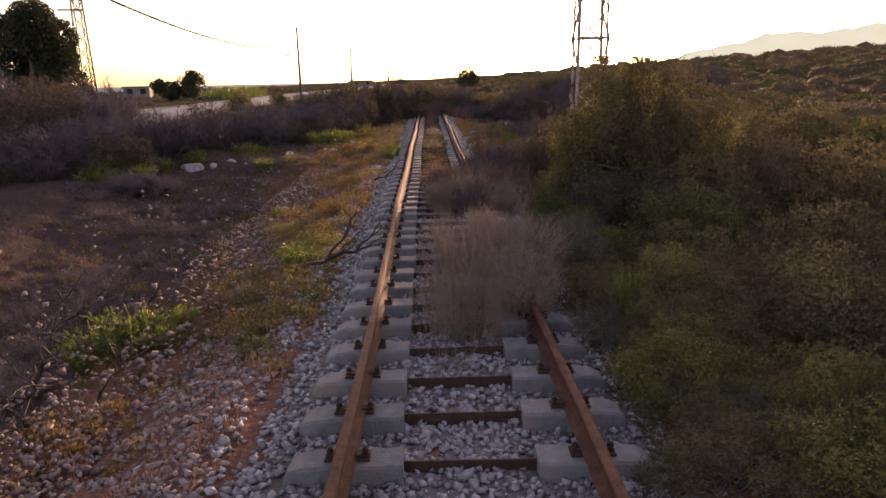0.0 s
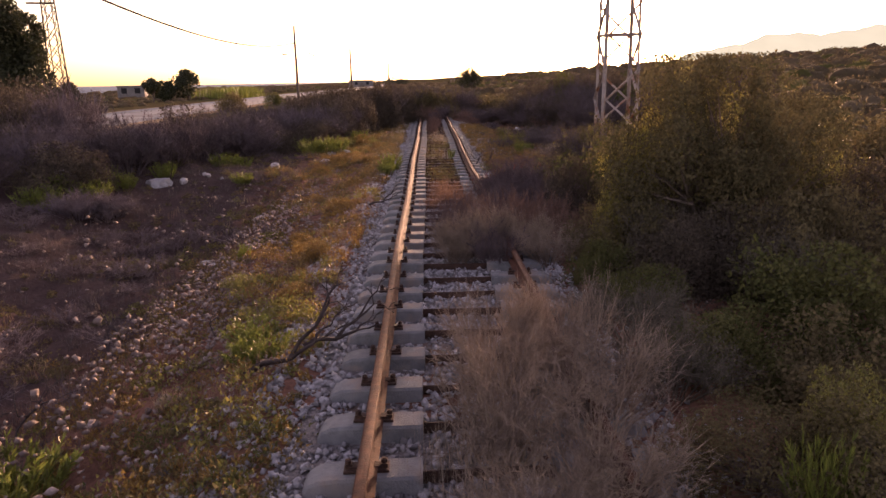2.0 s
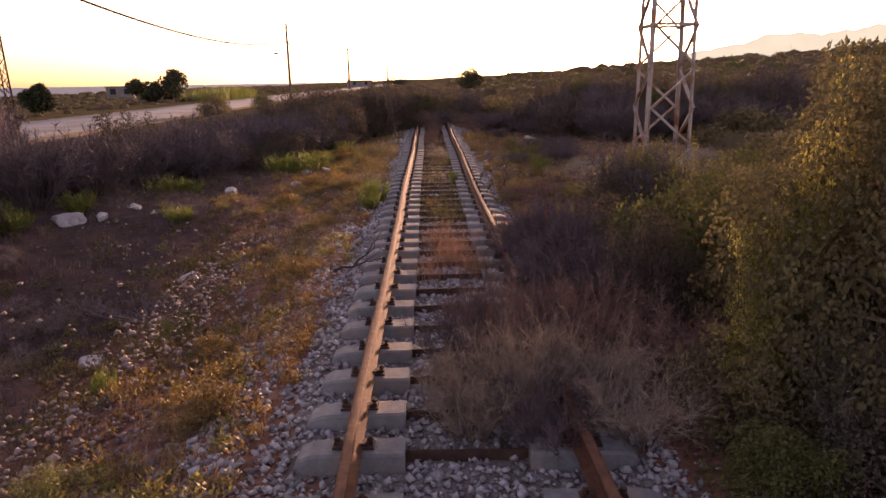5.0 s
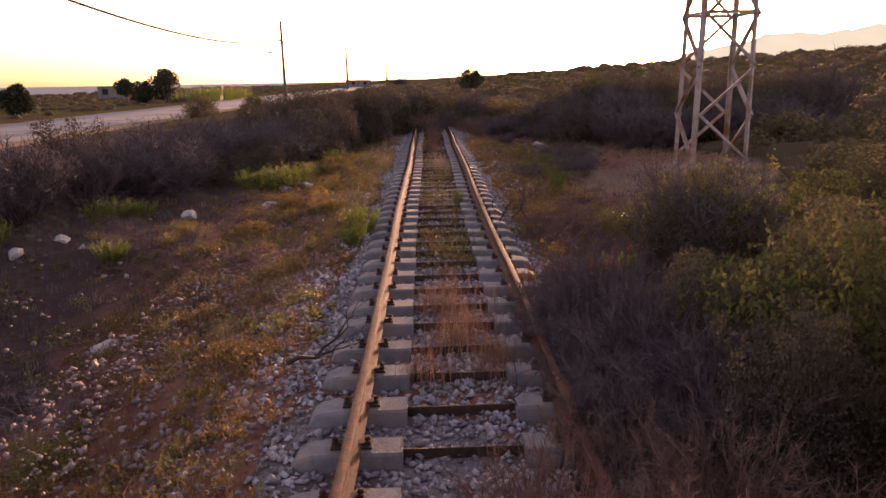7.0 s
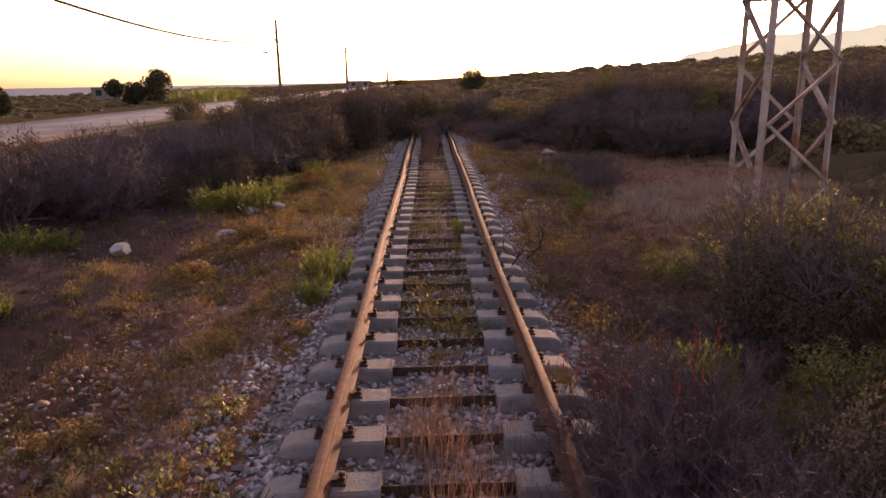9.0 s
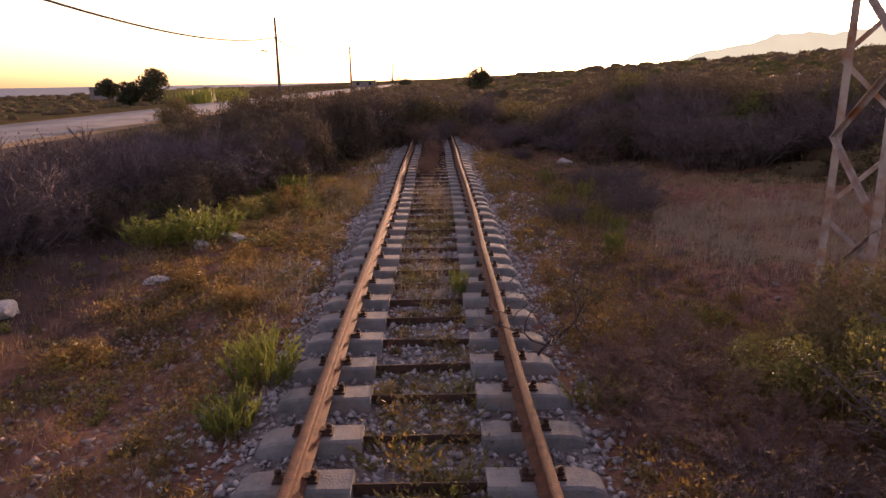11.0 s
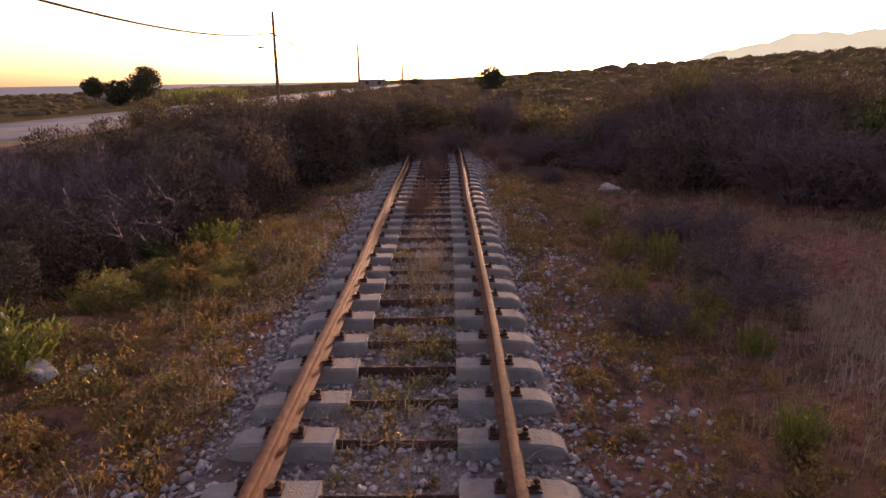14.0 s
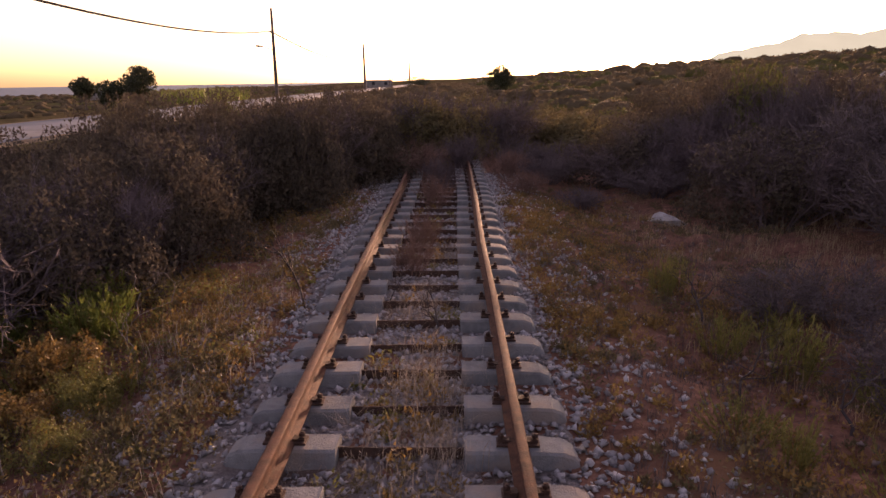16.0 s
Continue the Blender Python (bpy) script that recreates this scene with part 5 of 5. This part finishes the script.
weed_field("low_weeds", OLIVE, 60, (-0.4, 0.4), (16, 26), 32, 0.15, "low green weeds between the rails", 3, 72, near_track=0.9)
weed_field("dry_grass", GREY_STRAW, 24, (-2.4, -1.4), (18, 32), 33, 0.2, "pale dry grass at the ends of the sleepers", 6, 12, True)
weed_field("low_weeds", YELLOW, 30, (-4.6, -2.2), (24, 31), 37, 0.22, "yellow-green weeds at the foot of the bank", 4, 86)
weed_field("low_weeds", OCHRE, 60, (-3.4, -1.5), (19, 31), 38, 0.18, "bushy ochre weeds on the stony slope", 4, 77)
weed_field("dry_grass", STRAW, 40, (-7, -1.5), (-3, 40), 6, 0.12, "short straw-coloured dry grass", 8, 12, True)
weed_field("dry_grass", RED_STRAW, 150, (-7, 7), (-3, 40), 8, 0.12, "short russet dry grass", 9, 12, True, 0.3)
LITTER = material("dark_dry_litter", (0.045, 0.034, 0.031), (0.15, 0.115, 0.10), 3.0, 0.9, island=0.7)
weed_field("dry_litter", LITTER, 520, (-9.5, -3.3), (0, 26), 51, 0.11, "dark dry litter and stalks on dark earth", 9, 16, True)
weed_field("low_weeds", OCHRE, 46, (1.5, 3.8), (16.5, 21), 55, 0.17, "rusty ochre weeds in the russet brush", 5, 70)
weed_field("dry_litter", LITTER, 320, (1.5, 5.0), (14, 34), 52, 0.10, "dark dry litter beside the rails", 8, 14, True)
weed_field("low_weeds", OLIVE, 60, (-8, -3.6), (2, 20), 53, 0.15, "low olive weeds on dark earth", 5, 60)
weed_field("dry_grass", GREY_STRAW, 150, (4.0, 9.0), (22, 26.5), 54, 0.2, "tall pale dry grass in the clearing", 9, 14, True)
weed_field("dry_grass", STRAW, 200, (3.0, 9), (22, 37), 9, 0.17, "pale dry grass in the clearing", 10, 12, True)
weed_field("dry_grass", GREY_STRAW, 34, (-0.4, 0.5), (20, 34), 19, 0.16, "pale dry grass between the rails", 7, 14, True, 0.9)


CORE = bmesh.new()
bmesh.ops.create_icosphere(CORE, subdivisions=2, radius=1.0)
CORE_V = np.array([v.co[:] for v in CORE.verts]) * np.array([1, 1, 1.0])
CORE_F = np.array([[v.index for v in f.verts] for f in CORE.faces])
CORE.free()
up_face = CORE_V[CORE_F][:, :, 2].mean(1) > -0.35
CORE_F = CORE_F[up_face]


def far_scrub(name, mat, seed, n, place, size, label, per=80):
    """Many far shrubs as one sheet of scrub, each a lumpy dome of leaf sprays."""
    rng = np.random.default_rng(seed)
    x, y = place(rng, n)
    dist = np.hypot(x, y)
    s = rng.uniform(0.6, 1.3, len(x)) * size * (0.7 + dist / 160)
    wide = np.stack([rng.uniform(1.0, 1.5, len(x)), rng.uniform(1.0, 1.5, len(x)), rng.uniform(0.6, 0.85, len(x))], 1) * s[:, None]
    base = np.stack([x, y, ground(x, y) - 0.05], 1)
    core = CORE_V[None] * (1 + 0.16 * rng.normal(size=(len(x), len(CORE_V), 1))) * 0.86
    cv = (core * wide[:, None, :] + base[:, None, :]).reshape(-1, 3)
    cf = (np.arange(len(x))[:, None, None] * len(CORE_V) + CORE_F[None]).reshape(-1, 3)
    d = unit(rng.normal(size=(len(x) * per, 3)))
    d[:, 2] = np.abs(d[:, 2])
    wr = np.repeat(wide, per, 0)
    p = d * wr * rng.uniform(0.78, 1.03, (len(d), 1))
    sr = np.repeat(s, per)
    v, f = leaves(np.repeat(base, per, 0) + p, unit(d + rng.normal(size=p.shape) * 0.6), unit(rng.normal(size=p.shape)), sr * rng.uniform(0.10, 0.2, len(p)), sr * rng.uniform(0.09, 0.15, len(p)), True)
    return tagged(new(name, raw_mesh(name, *joined([(cv, cf), (v, f)]), mat)), label, "scrub", kind="stuff")


def hill_place(rng, n):
    az = np.radians(rng.uniform(2, 46, n))
    r = 24 + 220 * rng.uniform(0, 1, n) ** 1.7
    x, y = r * np.sin(az), r * np.cos(az)
    ok = (x > 6) & ~((y < 37) & (x < 9)) & (np.hypot(x - 5.5, y - 21) > 3) & (np.hypot(x - 32.0, y - 74.5) > 4)
    return x[ok], y[ok]


def centre_place(rng, n):
    y = rng.uniform(48, 260, n)
    x = rng.uniform(-13, 9, n) + (y - 48) * rng.uniform(-0.02, 0.1, n)
    return x, y


def plain_place(rng, n):
    y, x = rng.uniform(20, 330, n), rng.uniform(-100, -31, n)
    return x, y


SCRUB = material("far_scrub_leaves", (0.075, 0.06, 0.036), (0.145, 0.108, 0.062), 0.25, 0.95, island=0.45, translucent=0.3, spec=0.03)
far_scrub("scrub", SCRUB, 41, 1000, hill_place, 0.95, "olive scrub covering the low hillside")
SCRUB_GREEN = material("far_green_scrub", (0.05, 0.055, 0.022), (0.13, 0.12, 0.042), 0.25, 0.95, island=0.45, translucent=0.3, spec=0.03)
far_scrub("scrub", SCRUB_GREEN, 42, 350, hill_place, 0.9, "green scrub covering the low hillside")
far_scrub("scrub", SCRUB, 43, 240, centre_place, 0.8, "olive scrub along the railway and road")
far_scrub("scrub", SCRUB, 44, 1000, plain_place, 0.42, "low scrub on the coastal plain", 50)
far_scrub("scrub", SCRUB_GREEN, 45, 350, plain_place, 0.34, "low green scrub on the coastal plain", 40)


# ---- steel lattice towers ----
def lattice_tower(x, y, turn, base, top_w, levels, leg, bar, label, mat, name="lattice_tower", cross=True, rings=()):
    """Four angle legs with braces from level to level. cross: two braces a panel, else one, zigzag."""
    tw = thing(name, pose(x, y, float(ground(x, y)), 0, 0, turn), label, "tower")
    height = levels[-1]

    def corner(i, z):
        w = (base + (top_w - base) * z / height) / 2
        return Vector(((-w, w, w, -w)[i], (-w, -w, w, w)[i], z))

    for i in range(4):
        bm = bmesh.new()
        angle_bar(bm, corner(i, -0.2), corner(i, height), leg, leg * 0.12, ((1, -1, -1, 1)[i], (1, 1, -1, -1)[i], 0))
        part("leg", bm, mat, tw)
    for k in range(len(levels) - 1):
        for i in range(4):
            j = (i + 1) % 4
            pair = [(corner(i, levels[k]), corner(j, levels[k + 1])), (corner(j, levels[k]), corner(i, levels[k + 1]))]
            for a, b in (pair if cross else pair[k % 2:k % 2 + 1]):
                bm = bmesh.new()
                angle_bar(bm, a, b, bar, bar * 0.14, (a + b) * 0.5 - Vector((0, 0, (a.z + b.z) / 2)))
                part("brace", bm, mat, tw)
            if k + 1 in rings:
                bm = bmesh.new()
                angle_bar(bm, corner(i, levels[k + 1]), corner(j, levels[k + 1]), bar, bar * 0.14)
                part("crossbar", bm, mat, tw)
    return tw


lattice_tower(5.33, 20.62, 1, 1.06, 0.87, (0.0, 0.95, 1.85, 2.75, 3.66, 4.6, 5.55, 6.5, 7.4, 8.3), 0.085, 0.06, "faded rust-stained steel lattice tower on four legs", PAINT, cross=False, rings=(4, 9))
lat = lattice_tower(-17.4, 32.8, 10, 0.72, 0.3, [0.72 * k for k in range(14)], 0.05, 0.03, "slim dark steel lattice power pole beside the road", DARK_RUST, "lattice_pole", rings=(9, 13))
bm = bmesh.new()
box(bm, -0.9, -0.04, 6.0, 0.3, 0.04, 6.08)
part("crossarm", bm, DARK_RUST, lat)
lattice_tower(-13.3, 175, 0, 0.8, 0.3, [0.95 * k for k in range(11)], 0.05, 0.035, "far thin steel lattice pole along the road", DARK_RUST, "lattice_pole")
lattice_tower(10.5, 297, 20, 1.6, 1.4, [2.5 * k for k in range(25)], 0.14, 0.09, "tall thin lattice radio mast far off", PAINT, "radio_mast", cross=False)


def street_pole(x, y, h, lamp=True, r=0.16):
    z = float(ground(x, y))
    po = thing("power_pole", pose(x, y, z), "slim dark pole with a street lamp beside the road", "pole", "poles along the road")
    bm = bmesh.new()
    rod(bm, (0, 0, -0.3), (0, 0, h), r, r * 0.65, 10)
    part("pole", bm, WOOD, po)
    for k in range(3):
        bm = bmesh.new()
        rod(bm, (-0.28, 0, h - 0.5 - k * 0.9), (0.05, 0, h - 0.5 - k * 0.9), 0.025, 0.025, 6)
        rod(bm, (-0.26, 0, h - 0.52 - k * 0.9), (-0.26, 0, h - 0.3 - k * 0.9), 0.05, 0.035, 7)
        part("insulator", bm, LAMP, po)
    if lamp:
        bm = bmesh.new()
        rod(bm, (0, 0, h - 4.0), (-1.1, 0, h - 3.6), 0.035, 0.03, 6)
        arm = part("lamp_arm", bm, LAMP, po)
        bm = bmesh.new()
        rod(bm, (-1.05, 0, h - 3.62), (-1.75, 0, h - 3.52), 0.07, 0.11, 8)
        part("lamp_head", bm, LAMP, arm, "grey street lamp head")


street_pole(-17.4, 92.5, 9.4, True, 0.19)
street_pole(-20.6, 188, 10.6, True, 0.32)
street_pole(-14.8, 264, 8.3, False, 0.34)


def cable(a, b, sag, r=0.06):
    cu = bpy.data.curves.new("cable", "CURVE")
    cu.dimensions, cu.bevel_depth, cu.bevel_resolution = "3D", r, 1
    sp = cu.splines.new("POLY")
    sp.points.add(32)
    for i in range(33):
        t = i / 32
        p = Vector(a).lerp(Vector(b), t)
        sp.points[i].co = (p.x, p.y, p.z - sag * 4 * t * (1 - t), 1)
    cu.materials.append(BLACK)
    tagged(new("cable", cu), "thin black overhead cable sagging between poles", "cable", "overhead cables")


cable((-17.4, 32.8, 7.15), (-17.6, 92.5, 7.1), 1.45)
cable((-17.6, 92.5, 7.1), (-20.6, 188, 7.6), 1.6)


# ---- far trees and house ----
def tree(x, y, h, r, mat, seed, label, trunk=0.3, squash=1.0, n=5200, leaf=0.3, name="tree"):
    rng = np.random.default_rng(seed)
    t = thing(name, pose(x, y, float(ground(x, y)) - 0.05), label, "tree")
    lumps = 16
    lc = unit(rng.normal(size=(lumps, 3))) * rng.uniform(0.35, 0.75, (lumps, 1)) * np.array([r, r, r * squash * 0.8])
    lc[:, 2] += h - r * squash * 0.95
    lc[:, 2] = np.maximum(lc[:, 2], h * trunk + 0.2)
    lr = rng.uniform(0.28, 0.45, lumps) * r
    k = rng.integers(0, lumps, n)
    d = unit(rng.normal(size=(n, 3)))
    p = lc[k] + d * (lr[k] * rng.uniform(0.4, 1.05, n) ** 0.6)[:, None]
    v, f = leaves(p, unit(d + rng.normal(size=d.shape) * 0.8), unit(rng.normal(size=d.shape)), rng.uniform(0.6, 1.3, n) * leaf, rng.uniform(0.35, 0.6, n) * leaf)
    part("crown", raw_mesh("crown", v, f, mat), mat, t)
    bm = bmesh.new()
    rod(bm, (0, 0, -0.1), (0.05, 0, h * 0.6), 0.05 * h * 0.6 + 0.03, 0.05, 8)
    for c in lc[:9]:
        rod(bm, (0.02, 0, h * rng.uniform(0.15, 0.45)), tuple(c), 0.06, 0.02, 6)
    part("trunk", bm, BARK, t, "brown trunk with spreading limbs")
    return t


tree(-34.1, 99.2, 4.7, 2.5, DARK_GREEN, 301, "round dark tree standing beyond the road", 0.2)
tree(-37.0, 98.0, 3.0, 1.7, DARK_GREEN, 302, "low dark tree standing beyond the road", 0.1)
tree(-34.8, 88.5, 3.2, 1.2, DARK_GREEN, 303, "small sparse tree standing beyond the road", 0.3, n=2400)
tree(-31.5, 61, 2.6, 1.35, DARK_GREEN, 304, "low round tree on the coastal plain", 0.1)
tree(-10.6, 230, 3.4, 5.2, DARK_GREEN, 307, "low broad dark thicket on the skyline", 0.05, 0.5)
tree(7.4, 131, 4.6, 2.7, DARK_GREEN, 305, "round dark tree on the skyline", 0.1)
tree(-17.6, 28.3, 7.4, 2.6, DARK_GREEN, 306, "tall dark conifer beside the road", 0.08, 1.9, 48000, 0.17, "conifer")


def house(x, y, w, d, h, label):
    z = float(ground(x, y))
    ho = thing("house", pose(x, y, z - 0.2, 0, 0, 12), label, "house")
    bm = bmesh.new()
    box(bm, -w / 2, -d / 2, 0, w / 2, d / 2, h)
    part("wall", bm, WALLS, ho)
    bm = bmesh.new()
    box(bm, -w / 2 - 0.15, -d / 2 - 0.15, h, w / 2 + 0.15, d / 2 + 0.15, h + 0.18)
    part("roof", bm, CONCRETE, ho)
    for k in range(2):
        wx = -w / 4 + k * w / 2
        bm = bmesh.new()
        box(bm, wx - 0.5, -d / 2 - 0.03, 1.0, wx + 0.5, -d / 2 + 0.02, 2.0)
        part("window", bm, BLACK, ho)
    return ho


house(-57.5, 137, 4.8, 4.0, 2.3, "low flat-roofed grey building on the coastal plain")
house(-24, 250, 8.0, 6.0, 2.4, "long low flat-roofed building beside the far road")


# reeds beyond the road
rng_r = np.random.default_rng(61)
nr = 2600
rx, ry = -28.2 + rng_r.normal(size=nr) * 2.6, 108 + rng_r.normal(size=nr) * 4.0
rx = np.minimum(rx, -27.8) - np.abs(rng_r.normal(size=nr)) * 0.8
rvv, rff = blades(rng_r, np.stack([rx, ry, ground(rx, ry)], 1), rng_r.uniform(1.0, 2.1, nr), rng_r.uniform(0.1, 0.6, nr), rng_r.uniform(0.04, 0.09, nr))
tagged(new("reeds", raw_mesh("reeds", rvv, rff, LIME)), "pale green reeds beyond the road", "reeds", kind="stuff")
